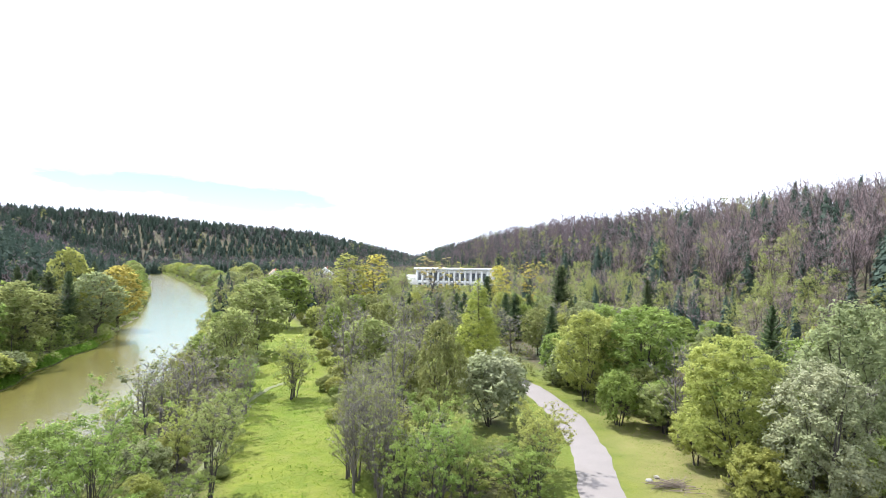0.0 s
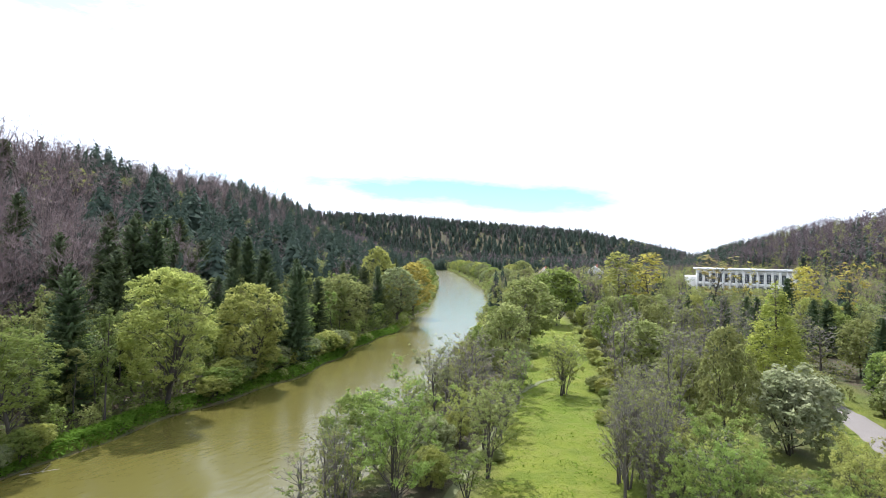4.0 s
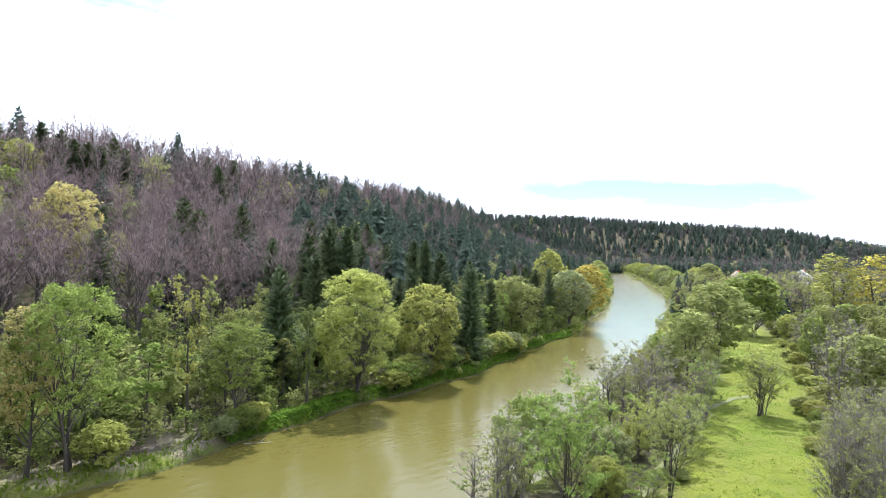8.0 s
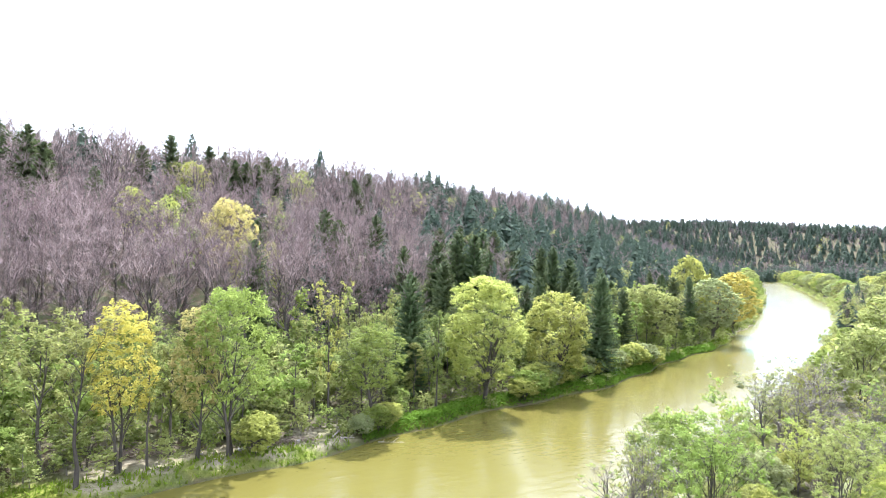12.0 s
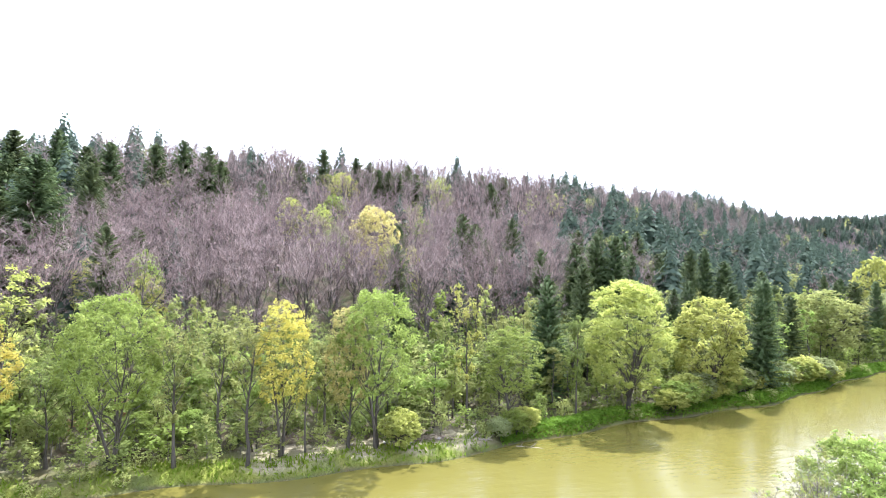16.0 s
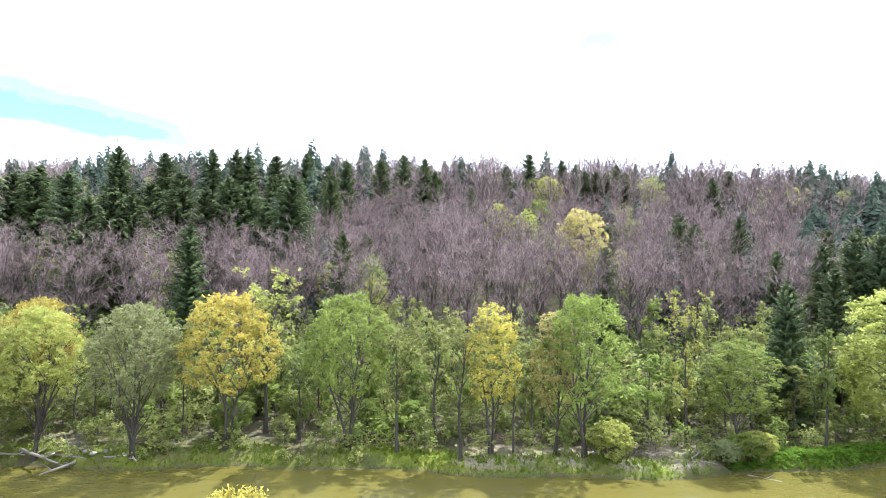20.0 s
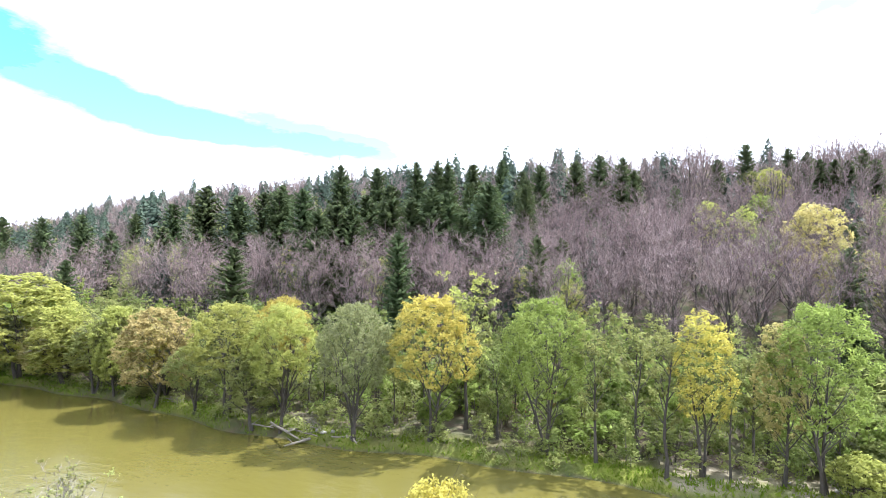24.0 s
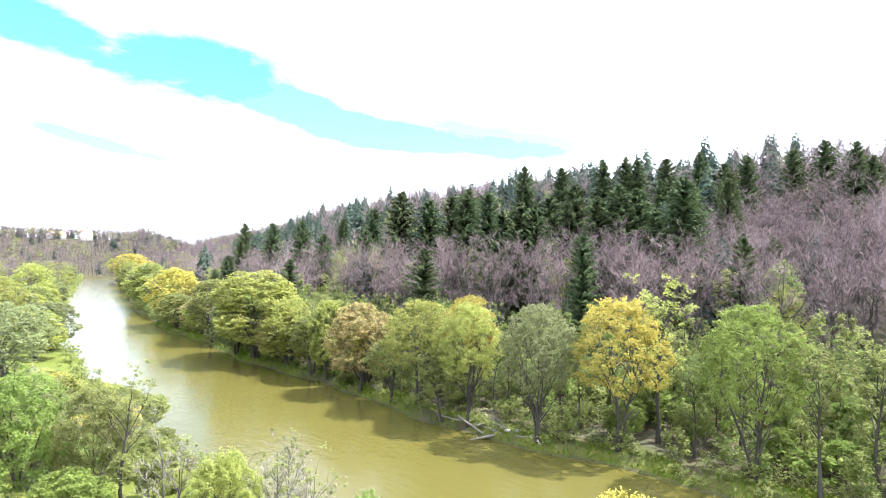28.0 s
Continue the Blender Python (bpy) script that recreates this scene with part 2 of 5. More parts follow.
def tube(b, pts, radii, sides):
    """A tapered, bent limb."""
    pts = np.asarray(pts, float)
    n = len(pts)
    way = np.gradient(pts, axis=0)
    way /= np.linalg.norm(way, axis=1)[:, None] + 1e-9
    up = np.array([0.31, 0.17, 0.93]) if abs(way[0][2]) < 0.8 else np.array([0.9, 0.3, 0.1])
    u = np.cross(way, up)
    u /= np.linalg.norm(u, axis=1)[:, None] + 1e-9
    v = np.cross(way, u)
    a = np.arange(sides) * 2 * np.pi / sides
    ring = pts[:, None] + np.asarray(radii)[:, None, None] * (np.cos(a)[None, :, None] * u[:, None] + np.sin(a)[None, :, None] * v[:, None])
    i, j = np.meshgrid(np.arange(n - 1), np.arange(sides), indexing="ij")
    k = (j + 1) % sides
    b.add(ring, np.stack([i * sides + j, i * sides + k, (i + 1) * sides + k, (i + 1) * sides + j], -1).reshape(-1, 4))


def leaves(b, pts, r, size, long=1.6, hang=0.0, centre=None):
    """Small pointed leaves or leaf sprays at the points, turned to the light outside the crown."""
    n = len(pts)
    if not n:
        return
    mid = np.array([pts[:, 0].mean(), pts[:, 1].mean(), np.percentile(pts[:, 2], 30)]) if centre is None else centre
    out = pts - mid
    out /= np.linalg.norm(out, axis=1)[:, None] + 1e-9
    nor = out * 0.8 + np.array([0, 0, 0.5]) + r.normal(0, 0.7 if centre is None else 0.55, (n, 3))
    a = np.cross(nor, r.normal(size=(n, 3)))
    a[:, 2] -= hang * 1.5 * np.linalg.norm(a, axis=1)
    a /= np.linalg.norm(a, axis=1)[:, None] + 1e-9
    c = np.cross(a, nor)
    c /= np.linalg.norm(c, axis=1)[:, None] + 1e-9
    s = size * r.uniform(0.6, 1.4, (n, 1))
    q = np.stack([pts - a * s * long * 0.4 + c * s * 0.5, pts - a * s * long * 0.4 - c * s * 0.5, pts + a * s * long * 0.6], 1)
    b.add(q, np.arange(n * 3).reshape(n, 3))


def spikes(b, pts, ways, width):
    """Thin tapering twigs, one triangle each."""
    n = len(pts)
    if not n:
        return
    side = np.cross(ways, np.random.RandomState(n).normal(size=(n, 3)))
    side /= np.linalg.norm(side, axis=1)[:, None] + 1e-9
    q = np.stack([pts - side * width, pts + side * width, pts + ways], 1)
    b.add(q, np.arange(n * 3).reshape(n, 3))


def part(name, me, parent, label=""):
    ob = new(name, me)
    ob.parent = parent
    if label:
        tagged(ob, label)
    return ob


def unit(a):
    return a / (np.linalg.norm(a) + 1e-9)


def grow(r, tall, wide, stems=1, low=0.3, limbs=12, rise=0.8, shape="round", droop=0.0, forks=6, twigs=5, thick=0.016, lean=0.12, up=0.35, inner=0.22):
    """The skeleton of a tree: limbs by order, and the tips that carry leaves."""
    order = {0: [], 1: [], 2: []}
    ends, dirs = [], []
    for k in range(stems):
        ang = r.uniform(0, 6.28)
        off = lean * tall * (0.5 if stems == 1 else 1.0) * r.uniform(0.4, 1.0)
        t = np.linspace(0, 1, 7)
        top = tall * (0.93 if k == 0 else r.uniform(0.7, 0.95))
        base = np.array([math.cos(ang), math.sin(ang), 0]) * (0.0 if stems == 1 else 0.25)
        path = np.stack([np.cos(ang) * off * t ** 1.3, np.sin(ang) * off * t ** 1.3, t * top], 1) + base
        path[1:, :2] += np.cumsum(r.normal(0, tall * 0.008, (6, 2)), 0)
        rad = tall * thick / math.sqrt(stems) * (1 - t) ** 0.8 + 0.02
        rad[0] *= 1.35
        order[0].append((path, rad))
        for i in range(limbs):
            f = low + (0.97 - low) * ((i + r.uniform(0, 0.8)) / limbs)
            p0 = np.array([np.interp(f, t, path[:, c]) for c in range(3)])
            g = (f - low) / (1 - low)
            prof = {"round": math.sqrt(max(0.05, 1 - (g * 1.25 - 0.45) ** 2 / 0.75)), "cone": 1.02 - g * 0.92, "dome": 0.5 + 0.55 * math.sin(min(1.0, g * 1.25) * 1.9), "vase": 0.45 + 0.6 * g ** 0.7 * (1.25 - g),
                    "column": 0.9 - 0.5 * g * g}[shape]
            length = wide * 0.5 * prof * r.uniform(0.8, 1.15)
            aa = i * 2.4 + r.uniform(-0.5, 0.5) + k
            el = rise * r.uniform(0.7, 1.2) + 0.35 * g
            d = np.array([math.cos(aa) * math.cos(el), math.sin(aa) * math.cos(el), math.sin(el)])
            length /= max(0.45, math.cos(el))
            length = min(length, tall * 0.6)
            m = np.linspace(0, 1, 5)
            limb = p0 + d * length * m[:, None]
            limb[:, 2] += length * 0.12 * m - droop * length * m ** 2.5
            limb[1:] += np.cumsum(r.normal(0, length * 0.025, (4, 3)), 0)
            r0 = max(0.025, np.interp(f, t, rad) * 0.62)
            order[1].append((limb, r0 * (1 - m * 0.85)))
            for j in range(forks):
                h = r.uniform(inner, 1.0)
                q0 = np.array([np.interp(h, m, limb[:, c]) for c in range(3)])
                dd = unit(d * 0.7 + r.normal(0, 0.6, 3) + np.array([0, 0, 0.3 - droop]))
                ll = length * r.uniform(0.25, 0.5) * (1.15 - 0.5 * h)
                br = np.stack([q0, q0 + dd * ll * 0.5 + r.normal(0, ll * 0.06, 3), q0 + dd * ll + np.array([0, 0, -droop * ll * 0.7])])
                order[2].append((br, np.array([r0 * 0.42, r0 * 0.3, 0.012])))
                for _ in range(twigs):
                    g2 = r.uniform(0.15, 1.0)
                    e0 = br[0] + (br[2] - br[0]) * g2
                    ends.append(e0)
                    dirs.append(unit(dd * 0.6 + r.normal(0, 0.65, 3) + np.array([0, 0, up - 1.3 * droop])) * ll * r.uniform(0.35, 0.8))
    return order, np.array(ends), np.array(dirs)


# ---- kinds of trees and bushes; each is built once and then copied ----
MADE = {}


def skeleton_parts(top, order, thick_mat, thin_mat, twig_ends, twig_ways, twig_width, leaf_pts, r, leaf_mat, size, hang, middles=None):
    b = Build()
    for pts, rad in order[0]:
        tube(b, pts, rad, 6)
    for pts, rad in order[1]:
        tube(b, pts, rad, 4)
    spikes(b, np.array([p[0][0] for p in order[2]]), np.array([p[0][2] - p[0][0] for p in order[2]]), np.array([[p[1][0]] for p in order[2]]))
    part("trunk", b.mesh("trunk", thick_mat, False), top)
    b = Build()
    spikes(b, twig_ends, twig_ways, twig_width)
    if leaf_pts is None:
        mid = twig_ends + twig_ways * 0.4
        for _ in range(2):
            spikes(b, mid, twig_ways * 0.55 + r.normal(0, 0.3, mid.shape) * np.linalg.norm(twig_ways, axis=1)[:, None], twig_width * 0.75)
        part("crown", b.mesh("crown", thin_mat), top)
    else:
        split = len(twig_ends)
        leaves(b, leaf_pts, r, size, 1.6, hang, middles)
        part("crown", b.mesh("crown", thin_mat, True, leaf_mat, split), top)
    v = np.concatenate(b.v)
    return float(np.percentile(v[:, 2], 99.5)), float(2 * np.percentile(np.hypot(v[:, 0], v[:, 1]), 93))


def leaf_points(r, ends, ways, per, loose):
    p = np.repeat(ends, per, 0) + np.repeat(ways, per, 0) * r.uniform(0.1, 1.1, (len(ends) * per, 1))
    return p + r.normal(0, loose, p.shape)


def clumped_leaves(r, ends, ways, heads, radius, spray, share, dense, billow):
    """Leaf sprays gathered in small round tufts at the ends of the twigs, thin in between; with each spray the point that it turns away from."""
    c = ends + ways * r.uniform(0.4, 1.0, (len(ends), 1))
    if billow:
        # an egg-shaped crown of rounded lobes, each covered with tufts on its outside
        count, low = billow
        tall, wide = np.percentile(c[:, 2], 96), 2.1 * np.percentile(np.hypot(c[:, 0], c[:, 1]), 86)
        k = np.arange(count) + 0.5
        up, turn = 1 - 1.75 * k / count, k * 2.39996 + r.uniform(0, 6.28)
        ring = np.sqrt(np.maximum(0.02, 1 - up * up))
        half = (tall * (1 - low) / 2, wide / 2)
        egg = np.hypot(c[:, 0], c[:, 1]) ** 2 / half[1] ** 2 + (c[:, 2] - tall * low - half[0]) ** 2 / half[0] ** 2
        c = c[(egg < 0.9) & (r.rand(len(c)) < share * 0.22)]
        lobe = 1.55 * half[1] / math.sqrt(count) * r.uniform(0.85, 1.45, count)
        reach = np.maximum(0.3, 1 - lobe / half[1]) * r.uniform(0.72, 1.16, count)
        belly = np.where(up < 0, 1.0 + 0.12 * up, 1.0 - 0.1 * up)
        heads = np.stack([np.cos(turn) * ring * half[1] * reach * belly, np.sin(turn) * ring * half[1] * reach * belly, tall * low + half[0] + up * (half[0] - lobe * 0.9)], 1)
        stay = r.rand(count) < 0.94
        heads, lobe = heads[stay], lobe[stay]
        n = np.maximum(4, (2.1 * share * (lobe / radius) ** 2).astype(int))
        way = r.normal(size=(n.sum(), 3))
        axis = heads - np.array([0, 0, tall * (low + 0.3 * (1 - low))])
        axis = np.repeat(axis / (np.linalg.norm(axis, axis=1)[:, None] + 1e-9), n, 0)
        way /= np.linalg.norm(way, axis=1)[:, None] + 1e-9
        inward = (way * axis).sum(1)
        way = np.where((inward < -0.25)[:, None], way - 2 * inward[:, None] * axis, way)
        ball = np.repeat(heads, n, 0) + way * np.repeat(lobe, n)[:, None] * r.uniform(0.78, 1.05, (len(way), 1))
        c = np.concatenate([c, ball])
    else:
        c = np.concatenate([c[r.rand(len(c)) < share], heads])
    core = np.array([c[:, 0].mean(), c[:, 1].mean(), np.percentile(c[:, 2], 25)])
    rad = radius * r.uniform(0.55, 1.4, len(c))
    n = np.maximum(2, (6.5 * dense * rad ** 2 / spray ** 2).astype(int))
    mid, rr = np.repeat(c, n, 0), np.repeat(rad, n)[:, None]
    way = r.normal(size=mid.shape)
    way /= np.linalg.norm(way, axis=1)[:, None] + 1e-9
    off = way * rr * r.uniform(0.1, 1.0, (len(mid), 1)) ** 0.6 * (1 + 0.3 * r.normal(size=(len(mid), 1)))
    off[:, 2] *= 0.9
    inner = core - mid
    inner /= np.linalg.norm(inner, axis=1)[:, None] + 1e-9
    return mid + off, mid + (inner * 0.8 - np.array([0, 0, 0.25])) * rr


# kind: height and width of the model, growth, leaf tufts (radius, share of twigs, density), hang, bark
KINDS = {
    "willow": dict(tall=15, wide=9.5, stems=3, low=0.22, lean=0.2, limbs=9, rise=0.85, shape="dome", droop=0.12, forks=6, twigs=4, leaf=(0.40, 0.62, 0.55), billow=(30, 0.3), hang=0.5, bark="dark", thick=0.021, inner=0.45, name="willow_tree"),
    "dome_willow": dict(tall=15, wide=9.5, stems=3, low=0.14, lean=0.2, limbs=9, rise=0.85, shape="dome", droop=0.12, forks=6, twigs=4, leaf=(0.42, 0.8, 0.72), billow=(34, 0.1), hang=0.5, bark="dark", thick=0.021, inner=0.45, name="willow_tree"),
    "poplar": dict(tall=15, wide=6, stems=2, low=0.25, limbs=10, rise=0.95, inner=0.4, thick=0.017, shape="dome", droop=0.0, forks=5, twigs=4, leaf=(0.36, 0.62, 0.55), billow=(24, 0.24), hang=0.0, bark="dark", name="poplar_tree"),
    "alder": dict(tall=15, wide=5, low=0.36, limbs=13, rise=0.8, inner=0.35, thick=0.012, shape="dome", droop=0.0, forks=5, twigs=4, leaf=(0.34, 0.6, 0.6), hang=0.0, bark="dark", name="alder_tree"),
    "clump": dict(tall=10, wide=7, stems=4, low=0.12, limbs=7, rise=0.6, shape="round", droop=0.0, forks=4, twigs=4, leaf=(0.37, 0.75, 0.7), billow=(22, 0.1), hang=0.1, bark="dark", lean=0.2, name="field_maple"),
    "light_clump": dict(tall=10, wide=7, stems=4, low=0.25, limbs=7, rise=0.8, shape="round", droop=0.0, forks=5, twigs=4, leaf=(0.34, 0.4, 0.7), hang=0.1, bark="dark", lean=0.2, thick=0.018, name="field_maple"),
    "pole": dict(tall=12, wide=3.2, low=0.35, limbs=9, rise=0.8, shape="column", droop=0.0, forks=4, twigs=3, leaf=(0.34, 0.8, 0.7), hang=0.1, bark="dark", thick=0.009, lean=0.08, name="ash_tree"),
    "bush": dict(tall=4, wide=4.4, stems=6, low=0.1, limbs=5, rise=0.6, shape="round", droop=0.0, forks=3, twigs=3, leaf=(0.25, 0.75, 0.75), billow=(14, 0.06), hang=0.1, bark="dark", lean=0.35, thick=0.014, name="bush"),
    "thin_bush": dict(tall=8, wide=5.5, stems=7, low=0.15, limbs=6, rise=1.0, shape="vase", droop=0.0, forks=4, twigs=5, leaf=(0.25, 0.09, 0.6), hang=0.0, bark="grey", lean=0.22, thick=0.014, name="hazel_bush"),
    "bare": dict(tall=12, wide=5, stems=2, low=0.2, limbs=12, rise=0.8, up=0.7, shape="column", droop=0.0, forks=6, twigs=6, leaf=(0.22, 0.08, 0.6), hang=0.0, bark="grey", lean=0.08, name="bare_tree"),
    "beech": dict(tall=20, wide=10, low=0.3, limbs=14, rise=1.0, up=1.0, thick=0.015, shape="dome", droop=0.0, forks=7, twigs=8, leaf=None, hang=0.0, bark="beech", lean=0.06, name="beech_tree"),
}


# nearness: the size of a leaf spray in metres; far trees are simpler
SPRAY = (0.125, 0.165, 0.26, 0.40)


def nearness(x, y):
    d = math.hypot(x, y)
    return 0 if d < 50 else 1 if d < 80 else 2 if d < 140 else 3


def broadleaf(kind, colour, variant, level):
    k = KINDS[kind]
    r = np.random.RandomState(100 + variant * 17 + len(kind) * 5 + sum(map(ord, kind)))
    top = new(k["name"])
    order, ends, ways = grow(r, k["tall"], k["wide"], k.get("stems", 1), k["low"], k["limbs"], k["rise"], k["shape"], k["droop"], k["forks"], k["twigs"], k.get("thick", 0.014), k.get("lean", 0.12), k.get("up", 0.35), k.get("inner", 0.22))
    bark = BARK[k["bark"]]
    thin = {"beech": BARK["beech"], "bare": BARK["brown"], "thin_bush": BARK["brown"]}.get(kind, bark)
    if level == 3:
        pick = r.rand(len(ends)) < (0.45 if kind == "beech" else 0.7)
        ends, ways = ends[pick], ways[pick]
    pts = mids = None
    spray = SPRAY[level] * (0.85 if "bush" in kind else 1.0)
    if k["leaf"]:
        radius, share, dense = k["leaf"]
        pts, mids = clumped_leaves(r, ends, ways, np.array([p[0][4] for p in order[1]]), radius, spray, share, dense, k.get("billow"))
        if "billow" in k:
            inside = ends[:, 2] + ways[:, 2] < np.percentile(pts[:, 2], 98)
            ends, ways = ends[inside], ways[inside]
            order[2] = [p for p in order[2] if p[0][2][2] < np.percentile(pts[:, 2], 97)]
    twig = {"beech": 0.021, "bare": 0.026, "thin_bush": 0.018}.get(kind, 0.014) * (0.8, 1.0, 1.5, 2.2)[level]
    size = skeleton_parts(top, order, BARK["dark"] if kind == "beech" else bark, thin, ends, ways, twig, pts, r, LEAF[colour], spray, k["hang"], mids)
    return top, size


def needle_tree(name, mat, variant, level, tall=20.0, wide=7.0, droop=1.0):
    """A trunk and whorls of drooping boughs, each hung with ragged sprays."""
    r = np.random.RandomState(40 + variant)
    top = new(name)
    t = np.linspace(0, 1, 6)
    b = Build()
    tube(b, np.stack([0.1 * np.sin(t * 3), 0.1 * np.cos(t * 2) - 0.1, t * tall], 1), tall * 0.013 * (1 - t) + 0.02, 6)
    part("trunk", b.mesh("trunk", BARK["spruce"], False), top)
    whorls, sprays, grown = ((62, 15, 0.95), (58, 13, 1.05), (52, 10, 1.3))[max(0, level - 1)]
    quads = []
    bias = r.uniform(0.8, 1.15, 8)
    for i in range(whorls):
        g = (i + r.uniform(-0.45, 0.45)) / whorls
        z = tall * (0.06 + 0.93 * max(0.0, g))
        reach = wide * 0.5 * (1 - max(0.0, g)) ** 0.55 * min(1.0, 0.25 + 9 * (1 - max(0.0, g))) * r.uniform(0.85, 1.15) * 1.25 + 0.1
        n = int(5 + 4 * (1 - g))
        for j in range(n):
            a = j * 6.283 / n + r.uniform(-0.4, 0.4) + i * 1.3
            z = tall * min(0.99, 0.06 + 0.93 * max(0.0, g) + r.uniform(-0.012, 0.012))
            ll = reach * r.uniform(0.7, 1.1) * bias[int(a / 6.283 * 8) % 8]
            out = np.array([math.cos(a), math.sin(a), 0])
            side_way = np.array([-out[1], out[0], 0])
            sag = droop * r.uniform(0.2, 0.5) - 0.9 * g
            up = np.array([0, 0, 1.0])
            for s in range(sprays):
                m = (s + 0.6) / sprays
                p = up * (z - sag * ll * m + 0.2 * ll * m * m) + out * ll * m * 0.92
                span = (0.26 + 0.095 * ll * (1.15 - m)) * grown * r.uniform(0.7, 1.3)
                q = 1 if (s + j) % 2 else -1
                fan = unit(out * r.uniform(0.4, 0.9) + side_way * q * r.uniform(0.3, 1.0) - up * r.uniform(0.25, 0.9) * droop)
                flat = unit(np.cross(fan, up)) * span * r.uniform(0.35, 0.6) + up * span * 0.1
                quads.append([p - fan * span * 0.35, p + flat, p + fan * span, p - flat])
    quads = np.array(quads)
    b = Build()
    b.add(quads, np.arange(len(quads) * 4).reshape(-1, 4))
    part("crown", b.mesh("crown", mat), top)
    return top, (tall, wide)


def larch_tree(variant, tall=20.0, wide=9.0):
    """A straight trunk with level boughs, all hung with soft tufts of new needles to an even cone."""
    r = np.random.RandomState(60 + variant)
    top = new("larch_tree")
    t = np.linspace(0, 1, 6)
    b = Build()
    tube(b, np.stack([0.1 * np.sin(t * 3), 0.1 * np.cos(t * 2) - 0.1, t * tall], 1), tall * 0.013 * (1 - t) + 0.02, 6)
    g = r.uniform(0.05, 0.9, 150)
    a = r.uniform(0, 6.28, 150)
    reach = wide * 0.46 * (1 - g) ** 0.8
    spikes(b, np.stack([0 * g, 0 * g, g * tall], 1), np.stack([np.cos(a) * reach, np.sin(a) * reach, 0.12 * reach], 1), 0.05)
    part("trunk", b.mesh("trunk", BARK["spruce"], False), top)
    n = 800
    g = 1 - np.sqrt(r.uniform(0.0, 1.0, n)) * 0.96
    a = np.arange(n) * 2.39996
    reach = wide * 0.5 * (1 - g) ** 0.8 * r.uniform(0.72, 1.06, n) + 0.05
    mid = np.stack([np.cos(a) * reach, np.sin(a) * reach, tall * g * 0.985], 1)
    mid = np.repeat(mid, 17, 0)
    pts = mid + r.normal(0, 0.26, mid.shape) * np.array([1, 1, 0.8])
    core = mid * np.array([0.6, 0.6, 1.0]) - np.array([0, 0, 0.7])
    b = Build()
    leaves(b, pts, r, 0.2, 1.7, 0.2, core)
    part("crown", b.mesh("crown", LEAF["larch"]), top)
    return top, (tall, wide)


def master(kind, colour, variant, level):
    key = (kind, colour, variant, level)
    if key not in MADE:
        if kind == "spruce":
            ob, size = needle_tree("spruce_tree", LEAF["needle"], variant, level)
        elif kind == "larch":
            ob, size = larch_tree(variant)
        else:
            ob, size = broadleaf(kind, colour, variant, level)
        MADE[key] = [ob, False, size]
    return MADE[key]


WORDS = {"yellow": "bright yellow", "lime": "yellow-green", "green": "fresh green", "deep": "shade-darkened green", "olive": "olive-green", "grey": "grey-green", "tan": "tan-budded", "bloom": "white-blossoming", "rust": "rust-coloured", "needle": "dark green"}
STOOD = []


def plant(kind, colour, x, y, tall, wide, where, r, group=""):
    """Set one tree or bush on the ground."""
    rec = master(kind, colour, r.randint(0, 4 if kind in ("willow", "dome_willow", "spruce", "beech", "bush") else 3), nearness(x, y))
    model = rec[2]
    m = pose(x, y, height_at(x, y) - 0.12, 0, 0, r.uniform(0, 360)) @ Matrix.Diagonal((wide / model[1], wide / model[1], tall / model[0], 1))
    if rec[1]:
        ob = copy_thing(rec[0], m @ Matrix.Diagonal([1 / v for v in rec[0].scale] + [1]))
    else:
        ob, rec[1] = rec[0], True
        ob.matrix_basis = m
    if kind == "spruce":
        label = "dark green spruce with drooping boughs " + where
    elif kind == "larch":
        label = "pale green conical larch in new needles " + where
    elif kind == "beech":
        label = "leafless purple-brown beech " + where
    elif kind in ("bare", "thin_bush"):
        label = "budding grey-brown many-stemmed tree " + where
    else:
        label = WORDS[colour] + " " + {"willow": "willow", "dome_willow": "willow", "poplar": "poplar", "alder": "sparse alder", "pole": "slender young ash", "clump": "many-stemmed tree", "light_clump": "sparse many-stemmed tree", "bush": "leafy bush"}[kind] + " " + where
    tagged(ob, label, "bush" if "bush" in kind else "tree", group or (KINDS.get(kind, {}).get("name", kind + "_tree") + " group").replace("_", " "))
    STOOD.append((x, y, wide))
    return ob


# ---- ground sheet, water ----
def steps(end, first, growth):
    out, d = [0.0], first
    while out[-1] < end:
        out.append(out[-1] + d)
        d *= growth
    return np.array(out)


